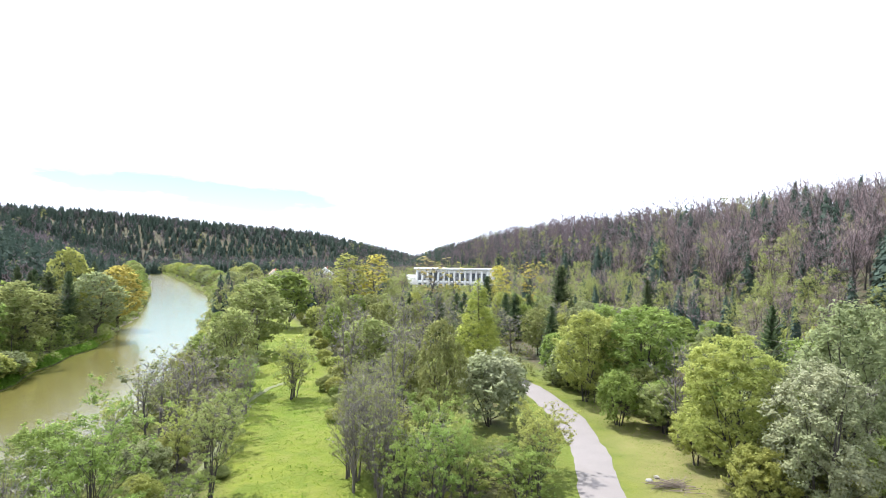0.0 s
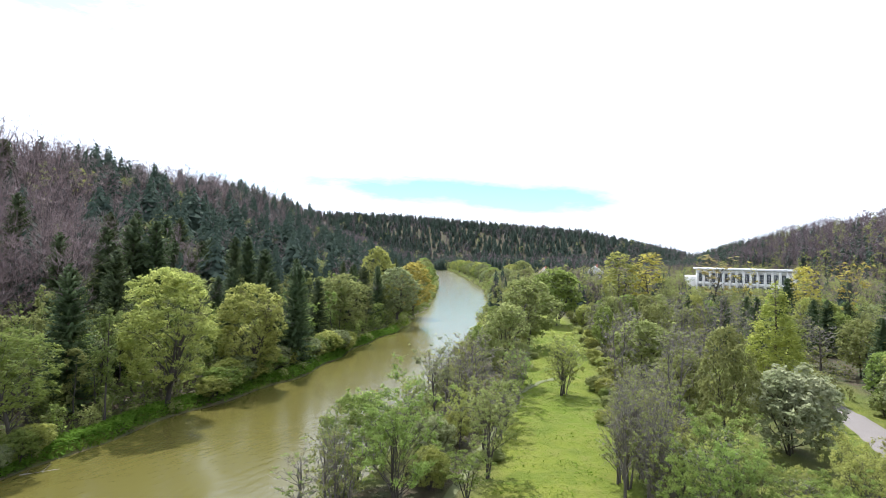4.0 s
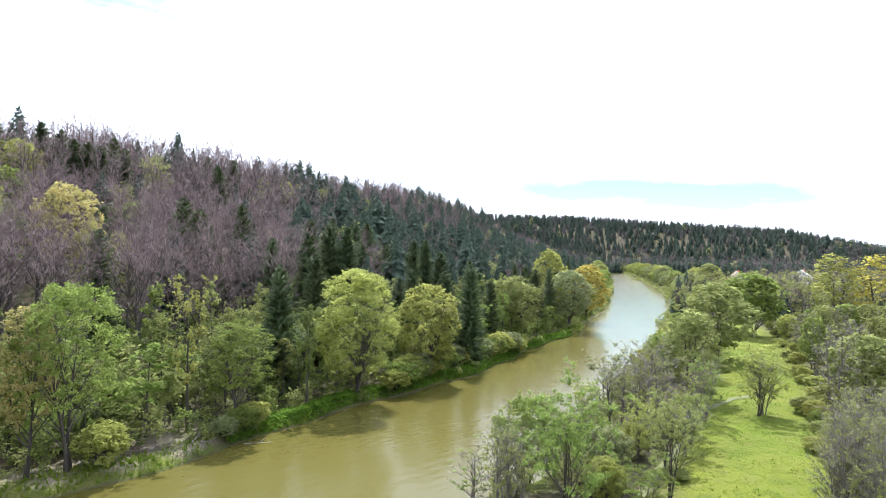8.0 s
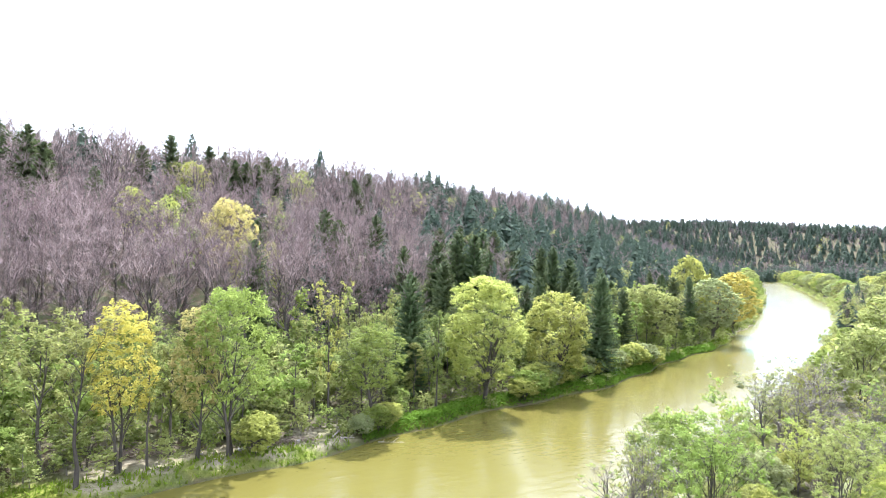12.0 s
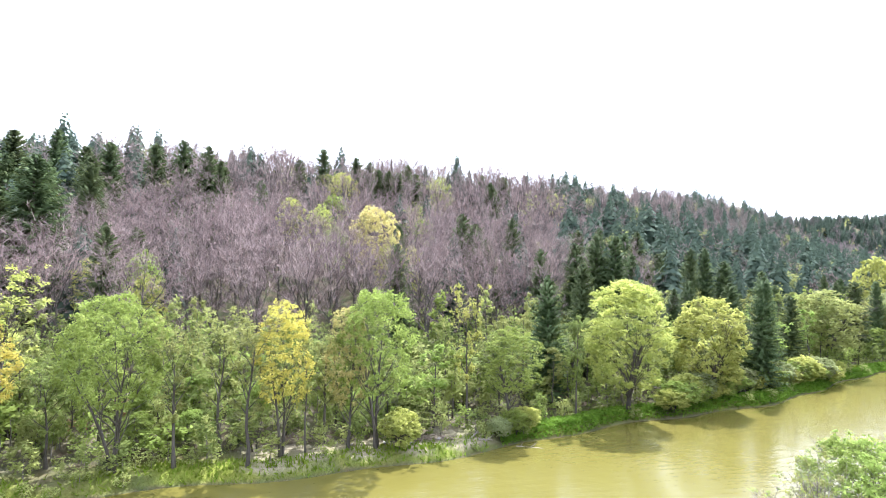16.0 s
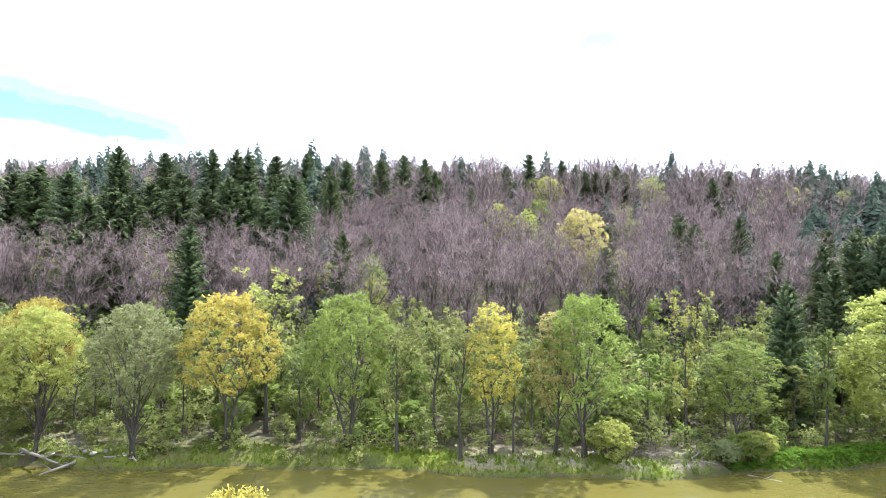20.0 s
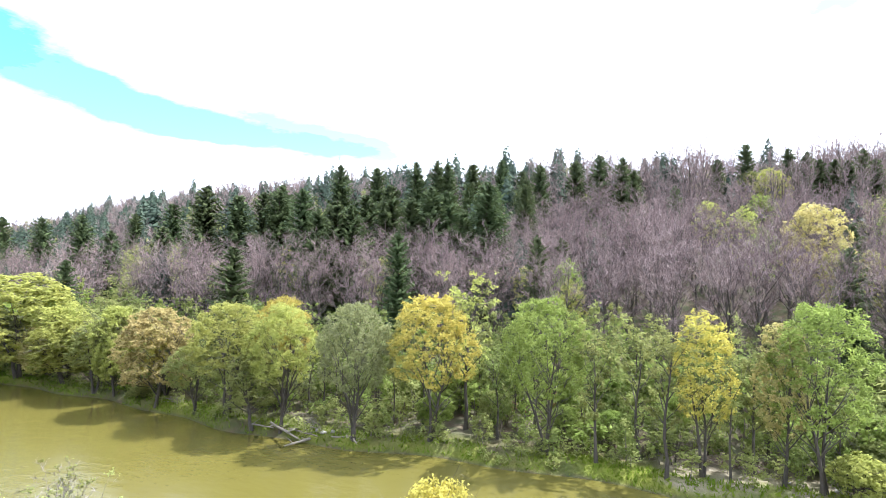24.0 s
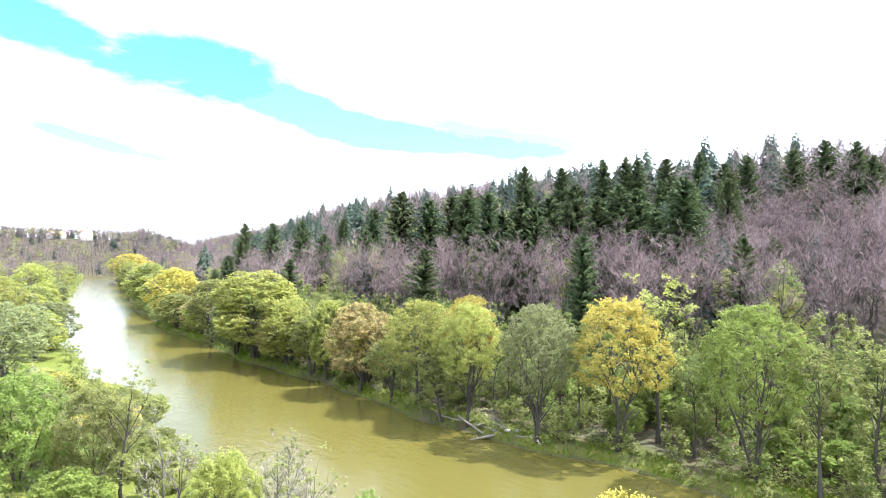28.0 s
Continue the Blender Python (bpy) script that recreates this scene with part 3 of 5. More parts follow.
def ground_material():
    m, n = material("meadow_and_wood_floor")
    place = n.add("ShaderNodeNewGeometry").outputs["Position"]
    att = n.add("ShaderNodeAttribute")
    att.attribute_name = "cover"
    kinds = n.add("ShaderNodeSeparateColor", Color=att.outputs["Color"])
    big, small, fine = n.noise(0.07, 3, 0.6, place), n.noise(0.7, 4, 0.6, place), n.noise(6.0, 3, 0.7, place)
    grass = n.mix(n.ramp(big, (0.35, (0, 0, 0)), (0.65, (1, 1, 1))), (0.120, 0.158, 0.016), (0.178, 0.182, 0.026))
    grass = n.mix(n.ramp(small, (0.42, (0, 0, 0)), (0.72, (0.75, 0.75, 0.75))), grass, (0.165, 0.162, 0.042))
    grass = n.mix(n.ramp(n.noise(0.28, 5, 0.65, place), (0.45, (0, 0, 0)), (0.62, (0.7, 0.7, 0.7))), grass, (0.085, 0.122, 0.013))
    grass = n.mix(n.math("MULTIPLY", fine, 0.4), grass, (0.070, 0.10, 0.016))
    dry = n.mix(small, (0.230, 0.192, 0.083), (0.154, 0.173, 0.038))
    dry = n.mix(n.math("MULTIPLY", fine, 0.5), dry, (0.115, 0.102, 0.038))
    floor = n.mix(n.ramp(small, (0.35, (0, 0, 0)), (0.65, (1, 1, 1))), (0.080, 0.059, 0.042), (0.048, 0.059, 0.026))
    floor = n.mix(n.ramp(big, (0.5, (0, 0, 0)), (0.7, (0.448, 0.448, 0.448))), floor, (0.109, 0.086, 0.064))
    sand = n.mix(fine, (0.269, 0.237, 0.186), (0.192, 0.160, 0.115))
    c = n.mix(kinds.outputs[0], floor, grass)
    c = n.mix(kinds.outputs[1], c, dry)
    c = n.mix(n.math("MULTIPLY", kinds.outputs[2], n.ramp(small, (0.3, (0, 0, 0)), (0.5, (1, 1, 1)))), c, sand)
    bump = n.add("ShaderNodeBump", Strength=0.7, Distance=0.25, Height=n.math("ADD", fine, n.math("MULTIPLY", small, 2.0)))
    d = n.add("ShaderNodeBsdfPrincipled", Base_Color=c, Roughness=0.95, Normal=bump.outputs[0])
    d.inputs["Specular IOR Level"].default_value = 0.15
    finish(n, d.outputs[0])
    return m


def meadow_mid(y):
    return np.interp(y, (20, 42, 74, 98, 150, 175), (-9, -11, -20.5, -26, -43, -55))


def road_mid(y):
    return np.interp(y, (-60, 0, 20, 43, 54, 65, 78, 95, 120, 160), (-4, 6, 9.8, 12.6, 14.5, 14.9, 13.2, 9, 2, -8))


def cover(x, y):
    """How much of the ground is grass, dry grass and bare sand."""
    s, sn = far_bank(y) - x, x - near_bank(y)
    d = np.hypot(x, y)
    fringe = np.where(s > 0, 1 - smooth((s - 3.0) / 3.0), 0) + np.where(sn > 0, 1 - smooth((sn - 2) / 3), 0)
    fringe = fringe * (y > -590) * (y < 820)
    fringe = fringe * np.clip(0.65 + 0.5 * lumps(x, y, 9, 8), 0.1, 1)
    mead = (1 - smooth((np.abs(x - meadow_mid(y)) - 5.5) / 3.0)) * (y > 15) * (1 - smooth((y - 165) / 15))
    glade = 0.75 * (1 - smooth((np.abs(x - 1.5 + (y - 60) * 0.12) - 2) / 3)) * (y > 55) * (y < 105)
    bank_grass = 0.8 * (sn > 0) * (y < -15) * (y > -320) * (sn < 60)
    verge = 1 - smooth((np.abs(x - road_mid(y)) - 5) / 4)
    verge = verge * (y < 120) * (sn > 0)
    grass = np.clip(np.maximum.reduce([fringe, mead, glade, verge * 0.8, bank_grass]), 0, 1)
    slope = smooth((x - road_mid(y) - 2.5) / 2) * (1 - smooth((x - road_mid(y) - 13) / 3)) * (y > 20) * (y < 72)
    dry = np.clip(slope * (0.8 + 0.4 * lumps(x, y, 7, 4)), 0, 1)
    sand = np.where((s > 1.2) & (s < 7) & (y > -2) & (y < 24), np.clip(0.6 + lumps(x, y, 6, 17), 0, 1), 0.0) + np.where((s > -0.5) & (s < 3.0) & (y > 150) & (y < 215), 1.0, 0)
    sand = sand + np.where((s > 4) & (s < 16), 0.3 * np.clip(lumps(x, y, 14, 21), 0, 1), 0)
    return grass, dry, np.clip(sand, 0, 1)


rows = np.concatenate([-260 - steps(2200, 6, 1.12)[::-1][:-1], np.arange(-260, -100, 5.0), np.arange(-100, 180, 2.5), 180 + steps(3400, 4, 1.07)])
side = np.concatenate([np.array([0, 0.6, 1.3, 2.2, 3.2, 4.5]), 6.2 + steps(3400, 2.2, 1.035)])
cells = np.linspace(0, 1, 9)[1:-1]
yy = np.repeat(rows[:, None], 2 * len(side) + len(cells), 1)
fb, nb = far_bank(rows), near_bank(rows)
xx = np.concatenate([fb[:, None] - side[::-1], fb[:, None] + (nb - fb)[:, None] * cells, nb[:, None] + side], 1)
zz = ground(xx, yy)
b = Build()
i, j = np.meshgrid(np.arange(xx.shape[0] - 1), np.arange(xx.shape[1] - 1), indexing="ij")
wd = xx.shape[1]
b.add(np.stack([xx, yy, zz], -1), np.stack([i * wd + j, i * wd + j + 1, (i + 1) * wd + j + 1, (i + 1) * wd + j], -1).reshape(-1, 4))
me = b.mesh("ground", ground_material(), False)
att = me.color_attributes.new("cover", "FLOAT_COLOR", "POINT")
cv = cover(xx.ravel(), yy.ravel())
att.data.foreach_set("color", np.stack([*cv, np.ones(xx.size)], 1).ravel())
tagged(new("ground", me), "valley ground with meadow, leaf litter and grassy banks", "ground", kind="structure")

m, n = material("river_water")
place = n.add("ShaderNodeNewGeometry").outputs["Position"]
stretch = n.add("ShaderNodeMapping", Vector=place, Rotation=(0, 0, 0.15), Scale=(1.0, 0.45, 1))
streak = n.noise(0.05, 3, 0.5, stretch.outputs[0])
c = n.mix(streak, (0.074, 0.065, 0.016), (0.092, 0.081, 0.021))
wave = n.math("ADD", n.noise(1.1, 3, 0.55, stretch.outputs[0]), n.math("MULTIPLY", n.noise(0.25, 2, 0.5, stretch.outputs[0]), 1.2))
bump = n.add("ShaderNodeBump", Strength=0.36, Distance=0.12, Height=wave)
d = n.add("ShaderNodeBsdfPrincipled", Base_Color=c, Roughness=0.19, IOR=1.31, Normal=bump.outputs[0])
finish(n, d.outputs[0])
wr = rows[(rows > -600) & (rows < 900)]
f2, n2 = far_bank(wr) - 1.2, near_bank(wr) + 1.2
b = Build()
cols = np.linspace(0, 1, 7)
wx = f2[:, None] + (n2 - f2)[:, None] * cols
k = len(cols)
i, j = np.meshgrid(np.arange(len(wr) - 1), np.arange(k - 1), indexing="ij")
b.add(np.stack([wx, np.repeat(wr[:, None], k, 1), np.zeros_like(wx)], -1), np.stack([i * k + j, i * k + j + 1, (i + 1) * k + j + 1, (i + 1) * k + j], -1).reshape(-1, 4))
tagged(new("river_water", b.mesh("river_water", m, False)), "slow olive-brown river with small ripples", "water", kind="structure")


def strip(name, mid, half, y0, y1, step, lift, mat, label, wobble=0.15):
    """A way laid on the ground, crowned in the middle, with worn edges."""
    ys = np.arange(y0, y1, step)
    r = np.random.RandomState(len(name))
    xs = mid(ys)
    dx = np.gradient(xs, ys)
    wide = np.sqrt(1 + dx * dx)
    prof = np.array([-1.15, -1, -0.5, 0, 0.5, 1, 1.15])
    high = np.array([-0.06, 0, 0.05, 0.03, 0.05, 0, -0.06]) * half * 0.5
    off = prof[None] * (half * wide)[:, None] + r.uniform(-wobble, wobble, (len(ys), 7)) * (np.abs(prof) > 0.9)
    px = xs[:, None] + off
    py = np.repeat(ys[:, None], 7, 1)
    pz = ground(px, py) + lift + high[None]
    b = Build()
    i, j = np.meshgrid(np.arange(len(ys) - 1), np.arange(6), indexing="ij")
    b.add(np.stack([px, py, pz], -1), np.stack([i * 7 + j, i * 7 + j + 1, (i + 1) * 7 + j + 1, (i + 1) * 7 + j], -1).reshape(-1, 4))
    return tagged(new(name, b.mesh(name, mat, False)), label, "path", kind="structure")


m, n = material("pale_gravel")
place = n.add("ShaderNodeNewGeometry").outputs["Position"]
c = n.mix(n.noise(0.5, 4, 0.6, place), (0.145, 0.127, 0.12), (0.20, 0.176, 0.167))
c = n.mix(n.ramp(n.noise(9, 3, 0.7, place), (0.4, (0, 0, 0)), (0.7, (0.372, 0.372, 0.372))), c, (0.16, 0.143, 0.135))
bump = n.add("ShaderNodeBump", Strength=0.4, Distance=0.05, Height=n.noise(14, 3, 0.7, place))
finish(n, n.add("ShaderNodeBsdfPrincipled", Base_Color=c, Roughness=0.95, Normal=bump.outputs[0]).outputs[0])
GRAVEL = m
m, n = material("trodden_earth")
place = n.add("ShaderNodeNewGeometry").outputs["Position"]
c = n.mix(n.noise(1.2, 4, 0.6, place), (0.130, 0.125, 0.062), (0.105, 0.130, 0.038))
finish(n, n.add("ShaderNodeBsdfPrincipled", Base_Color=c, Roughness=0.95).outputs[0])
EARTH = m
strip("gravel_road", road_mid, 1.55, -60, 88, 1.5, 0.05, GRAVEL, "pale gravel track curving through the trees")
strip("footpath", lambda y: np.interp(y, (30, 37, 45, 60, 70, 78, 84, 110, 160), (-17, -18.5, -20, -22.5, -24.2, -23.8, -22, -29, -46)), 0.35, 30, 83, 1.0, 0.03, EARTH, "narrow trodden footpath across the meadow", 0.08)

# ---- trees that stand out one by one: kind, colour, azimuth, distance, height, width ----
def polar(a, d):
    return -math.sin(radians(a)) * d, math.cos(radians(a)) * d


def on_land(x, y, gap=0.8):
    """Keep a tree off the water."""
    xf, xn = float(far_bank(y)), float(near_bank(y))
    if xf - gap < x < xn + gap:
        x = xf - gap if xf - x > x - xn else xn + gap
        if x > xf and xn - x < 0:
            x = xn + gap
    return x, y


def stand(rows, where, seed):
    r = np.random.RandomState(seed)
    for kind, colour, a, d, tall, wide in rows:
        x, y = on_land(*polar(a, d))
        plant(kind, colour, x, y, tall, wide, where, r)


stand((("willow", "lime", 129.5, 66, 14.6, 8), ("willow", "grey", 121.9, 61, 14.7, 8), ("willow", "yellow", 114.1, 60, 15.6, 9.2), ("willow", "green", 102.5, 57, 15.7, 8.6),
       ("alder", "olive", 93.6, 58, 14.2, 5), ("alder", "olive", 91.0, 54, 14.6, 4.8), ("poplar", "yellow", 87.8, 56, 15, 5.8), ("poplar", "tan", 81.6, 57, 14.2, 4.8),
       ("willow", "green", 78.5, 57, 16, 8.4), ("alder", "lime", 69.3, 64, 16.4, 4), ("poplar", "green", 64.8, 65, 11.6, 7)), "on the wooded river bank", 1)
stand((("bush", "lime", 76.1, 57, 3.9, 4.2), ("alder", "lime", 110.5, 64, 18.2, 6), ("dome_willow", "lime", 53.6, 76, 16.8, 11.5),
       ("dome_willow", "lime", 46.4, 88, 14.3, 9.9), ("spruce", "needle", 42.0, 98, 17.6, 6.4), ("spruce", "needle", 44.6, 98, 16.4, 6.2), ("spruce", "needle", 41.8, 107, 16.6, 6.1),
       ("spruce", "needle", 39.9, 116, 14, 5.8), ("dome_willow", "olive", 37.5, 128, 14.3, 11.8), ("poplar", "green", 33.9, 143, 6.7, 3.8), ("dome_willow", "grey", 32.1, 156, 15.4, 12.1),
       ("dome_willow", "yellow", 29.9, 178, 17.3, 12.4), ("dome_willow", "lime", 34.0, 165, 20.8, 9.7)), "on the wooded river bank", 2)
stand((("spruce", "needle", 35.4, 143, 16.1, 6.7), ("alder", "olive", 97.5, 56, 13.5, 4.5), ("alder", "olive", 85.6, 56, 15, 3.8), ("willow", "tan", 79.2, 116, 21, 11),
       ("willow", "yellow", 161.2, 440, 20, 24), ("willow", "lime", 163.0, 480, 18, 22), ("dome_willow", "lime", 159.8, 236, 15, 17.5), ("dome_willow", "yellow", 157.5, 173, 15.9, 14.1),
       ("dome_willow", "olive", 154.8, 138, 14.3, 12.2), ("spruce", "needle", 154.2, 172, 16.0, 5.0), ("dome_willow", "lime", 150.2, 112, 16.5, 16.8), ("dome_willow", "grey", 152.0, 119, 11.1, 11.1)), "on the wooded river bank", 3)
stand((("poplar", "olive", 145.3, 95, 10.6, 7.4), ("dome_willow", "lime", 143.6, 92, 12.8, 7), ("dome_willow", "tan", 140.5, 83, 13.1, 9.4), ("willow", "lime", 134.1, 74, 13.8, 9.5),
       ("willow", "yellow", 128.9, 71, 14.7, 7.1), ("poplar", "olive", 131.8, 68, 9, 6.7), ("willow", "olive", 137, 77, 9, 7), ("willow", "lime", 147, 104, 12, 9)), "on the wooded river bank", 4)


def spruces(rows, where, seed):
    """Spruces by azimuth, distance, the elevation of the tip and the width."""
    r = np.random.RandomState(seed)
    for a, d, tip, wide in rows:
        x, y = polar(a, d)
        tall = min(34.0, 20 + d * math.tan(radians(tip)) - height_at(x, y))
        plant("spruce", "needle", x, y, tall, max(wide * 1.25, tall * (0.48 if "stand" in where else 0.4)), where, r)


spruces(((108.5, 116, 8.6, 9.6), (114.2, 121, 7.9, 10.5), (112.6, 124, 7.7, 8), (116.4, 122, 6.9, 8.7), (124.0, 117, 6.3, 11.0), (122.4, 115, 5.9, 7.4), (127.3, 130, 7.4, 11.0), (129.6, 146, 7.2, 9.6),
         (131.0, 156, 6.9, 8.6), (121.0, 130, 7.1, 9.9), (118.5, 133, 8.2, 8.8), (125.8, 124, 5.4, 8.5), (110.8, 120, 5.6, 9)), "in the dark slope stand", 32)
spruces(((123.6, 160, 9.9, 7.3), (119.9, 160, 9.8, 7.3), (115.9, 158, 10.4, 8.4), (113.7, 158, 10.6, 7.3), (112.6, 155, 10.2, 6.6), (110.0, 150, 10.4, 6.8), (107.0, 160, 10.8, 6.2), (105.0, 150, 9.7, 7.2),
         (103.2, 150, 10.2, 6.8), (99.6, 155, 10.5, 6.2), (97.3, 155, 10.9, 8.2), (95.1, 155, 10.6, 5.6), (94.0, 145, 9.3, 5.8), (86.7, 165, 10.0, 5), (84.4, 165, 11.2, 7.3)), "on the ridge", 33)
spruces(((81.1, 170, 10.4, 5), (79.7, 172, 10.0, 5.8), (75.8, 172, 9.8, 6.5), (78.8, 165, 9.4, 6), (77.7, 166, 9.2, 6), (76.8, 164, 9.0, 6), (75.0, 166, 9.0, 6), (67.2, 175, 8.1, 7.4), (68.1, 195, 8.9, 6), (65.9, 195, 8.8, 7.4)), "on the ridge", 34)
spruces(((117.7, 92, 3.3, 4.2), (70.1, 120, 5.0, 6.6), (68.7, 117, 4.0, 6.4), (76.5, 125, 3.9, 3.6), (58.6, 110, 2.2, 4.4), (57.8, 92, 0.1, 5), (56.5, 115, 3.1, 5.8), (54.7, 115, 2.9, 5.4), (61.2, 77, -1.2, 5)), "on the wooded slope", 35)
spruces(((142.1, 215, 4.2, 7.3), (133.8, 95, 1.6, 4.8), (153.0, 178, 0.3, 3.6), (147.3, 140, 0.0, 3), (136.3, 150, 7.1, 8.4), (139.1, 190, 5.4, 7.4), (139.9, 172, 3.2, 8.5), (144.0, 190, 2.6, 9.3), (146.2, 205, 3.9, 7.7),
         (149.0, 235, 3.6, 7), (151.6, 270, 3.4, 7), (152.0, 215, 1.7, 6.1), (129.3, 158, 7.6, 7.4), (133.4, 148, 6.6, 7)), "in the dark slope stand", 36)
# this side of the river
thicket = np.random.RandomState(71)
stand([("bare" if i % 3 else "thin_bush", "olive", 5.2 + 4.6 * thicket.rand(), 42 + i * 0.95, thicket.uniform(6.5, 9.2), thicket.uniform(2.4, 3.4)) for i in range(17)], "beside the meadow", 9)
stand((("bare", "olive", 8.4, 46, 8.6, 3.6), ("bare", "olive", 6.6, 45, 8.0, 3.2), ("bare", "olive", 7.6, 50, 9.0, 3.6), ("bare", "olive", 5.6, 52, 8.4, 3.4), ("bare", "olive", 6.8, 56, 9.2, 3.8),
       ("bare", "olive", 9.0, 53, 8.0, 3.2), ("bare", "olive", 25.6, 62, 9.6, 4), ("bare", "olive", 23.4, 66, 10, 4.2), ("bare", "olive", 26.8, 66, 9.2, 4), ("bare", "olive", 2.2, 98, 13, 5),
       ("bare", "olive", 4.0, 104, 13.5, 5), ("bare", "olive", 0.5, 108, 13, 5)), "beside the meadow", 10)
stand((("light_clump", "green", 32.0, 38, 10.9, 6.4), ("thin_bush", "olive", 37.3, 36, 8.7, 4.4), ("alder", "grey", 27.5, 58, 10.5, 5), ("bare", "olive", 24.6, 70, 10.4, 6.5),
       ("clump", "olive", 20.6, 80, 11.5, 6.8), ("clump", "olive", 18.5, 112, 13.7, 11.7), ("clump", "green", 15.6, 152, 15.1, 13.2), ("light_clump", "olive", 22.4, 46, 8.6, 5.4),
       ("bush", "grey", 28.3, 47, 4.9, 4.6), ("light_clump", "lime", 15.1, 74, 8.8, 6.6), ("thin_bush", "olive", 14.7, 75, 7.4, 5), ("thin_bush", "olive", 7.0, 48, 9.6, 5.6), ("clump", "olive", 7.4, 86, 9, 8.6)), "between the river and the meadow", 5)
stand((("larch", "larch", -3.7, 90, 15.4, 9.6), ("bush", "bloom", -5.2, 62, 8.4, 7.8), ("light_clump", "green", 1.2, 46, 7.9, 6), ("light_clump", "lime", -2.9, 42, 4.4, 6),
       ("light_clump", "green", -8.6, 40, 6.4, 5), ("dome_willow", "lime", -27.8, 50, 12.2, 8), ("clump", "bloom", -34.6, 46, 11.2, 7), ("clump", "grey", -36.5, 56, 15.2, 8.4),
       ("clump", "green", -20.0, 75, 12.6, 10.8), ("bush", "green", -17.7, 65, 6, 5), ("bush", "lime", -30.0, 45, 5.1, 4.4), ("spruce", "needle", -20.3, 140, 14.6, 4.8), ("spruce", "needle", -30.7, 70, 13.6, 4.4)), "near the gravel track", 6)
stand((("spruce", "needle", -12.0, 150, 17.6, 8), ("poplar", "lime", 9.6, 188, 20.5, 11), ("poplar", "yellow", 6.9, 190, 20.5, 11), ("alder", "tan", 0.9, 205, 20, 13), ("alder", "yellow", -1.2, 200, 18.5, 8), ("poplar", "yellow", -5.8, 180, 17.5, 8),
       ("alder", "yellow", -8.9, 170, 18.5, 8), ("spruce", "needle", -4.6, 160, 14.8, 5.9), ("poplar", "rust", -24.5, 66, 7, 4.5)), "in the valley wood", 7)
stand((("willow", "lime", 82.4, 160, 17.5, 9), ("willow", "olive", 84.0, 164, 16, 8), ("alder", "lime", 60.5, 200, 17, 7), ("alder", "olive", 63.5, 190, 17, 8)), "on the ridge", 12)
stand((("bare", "olive", 157.2, 35, 10.2, 4.4), ("bare", "olive", 147.2, 33, 8.6, 4.2), ("alder", "olive", 161.2, 42, 11, 4.4), ("thin_bush", "olive", 146.6, 33, 8.2, 5), ("clump", "lime", 152.9, 33, 7.6, 4),
       ("clump", "yellow", 112.5, 25.9, 9.9, 4.6), ("clump", "green", 139.1, 30, 6.2, 2.6), ("willow", "grey", 169.6, 88, 12, 9.5), ("willow", "lime", 168.4, 232, 15, 12),
       ("willow", "lime", 170.6, 130, 14, 9.5), ("clump", "green", 168.7, 48, 9.8, 6), ("bush", "green", 165.2, 40, 5.1, 4.6), ("clump", "olive", 163.6, 46, 8.9, 5)), "on the near river bank", 8)


stand([("bush", ("lime", "green", "lime", "green", "grey")[i % 5], 49.5 - i * 0.62, 79 + i * 1.75, 3.0 + 1.3 * ((i * 7) % 5) / 4, 4.4 + 0.9 * ((i * 3) % 4) / 3) for i in range(21)], "at the water's edge", 37)
stand((("bush", "green", 64.4, 63, 2.8, 3.4), ("bush", "lime", 63.2, 64.5, 2.6, 3.2), ("bush", "grey", 66.0, 61.5, 2.2, 3)), "at the water's edge", 38)

LATER = np.random.RandomState(9)


def bank_row(line, sign, y0, y1, gap, tall, wide, where, back=(2, 7), colours=("lime", "olive", "grey", "yellow", "lime", "green", "tan")):
    """Willows in a loose row along a bank."""
    y = y0
    while y < y1:
        x = float(line(y)) + sign * LATER.uniform(*back)
        k = LATER.uniform(0.75, 1.2)
        plant("dome_willow", colours[LATER.randint(len(colours))], x, y, max(LATER.uniform(*tall), 0.0) * k, min(LATER.uniform(*wide), tall[1] * 0.85) * k, where, LATER)
        y += gap * LATER.uniform(0.6, 1.4)


bank_row(far_bank, -1, -500, -150, 12, (11, 16), (10, 14), "on the wooded river bank", (4, 9), ("lime", "olive", "grey", "yellow", "lime"))
bank_row(far_bank, -1, -150, -65, 9, (8, 12), (8, 11), "on the wooded river bank")
bank_row(far_bank, -1, 185, 700, 15, (11, 15), (9, 12), "on the wooded river bank", (5, 10), ("lime", "grey", "olive", "green"))
bank_row(near_bank, 1, 185, 245, 10, (5, 7), (6, 8), "on the near river bank", (8, 13), ("lime", "grey", "olive", "green"))
bank_row(near_bank, 1, 250, 720, 12, (9, 13), (9, 13), "on the near river bank", (5, 9), ("lime", "grey", "olive", "green"))
bank_row(near_bank, 1, 260, 700, 22, (9, 13), (9, 13), "on the near river bank", (16, 26), ("lime", "olive", "green"))
bank_row(near_bank, 1, -480, -105, 14, (7, 10), (8, 10), "on the near river bank", (3.5, 9), ("lime", "grey", "olive", "lime"))


def clear_of(x, y, gap):
    return all((x - a) ** 2 + (y - c) ** 2 > (gap + 0.18 * q) ** 2 for a, c, q in STOOD)


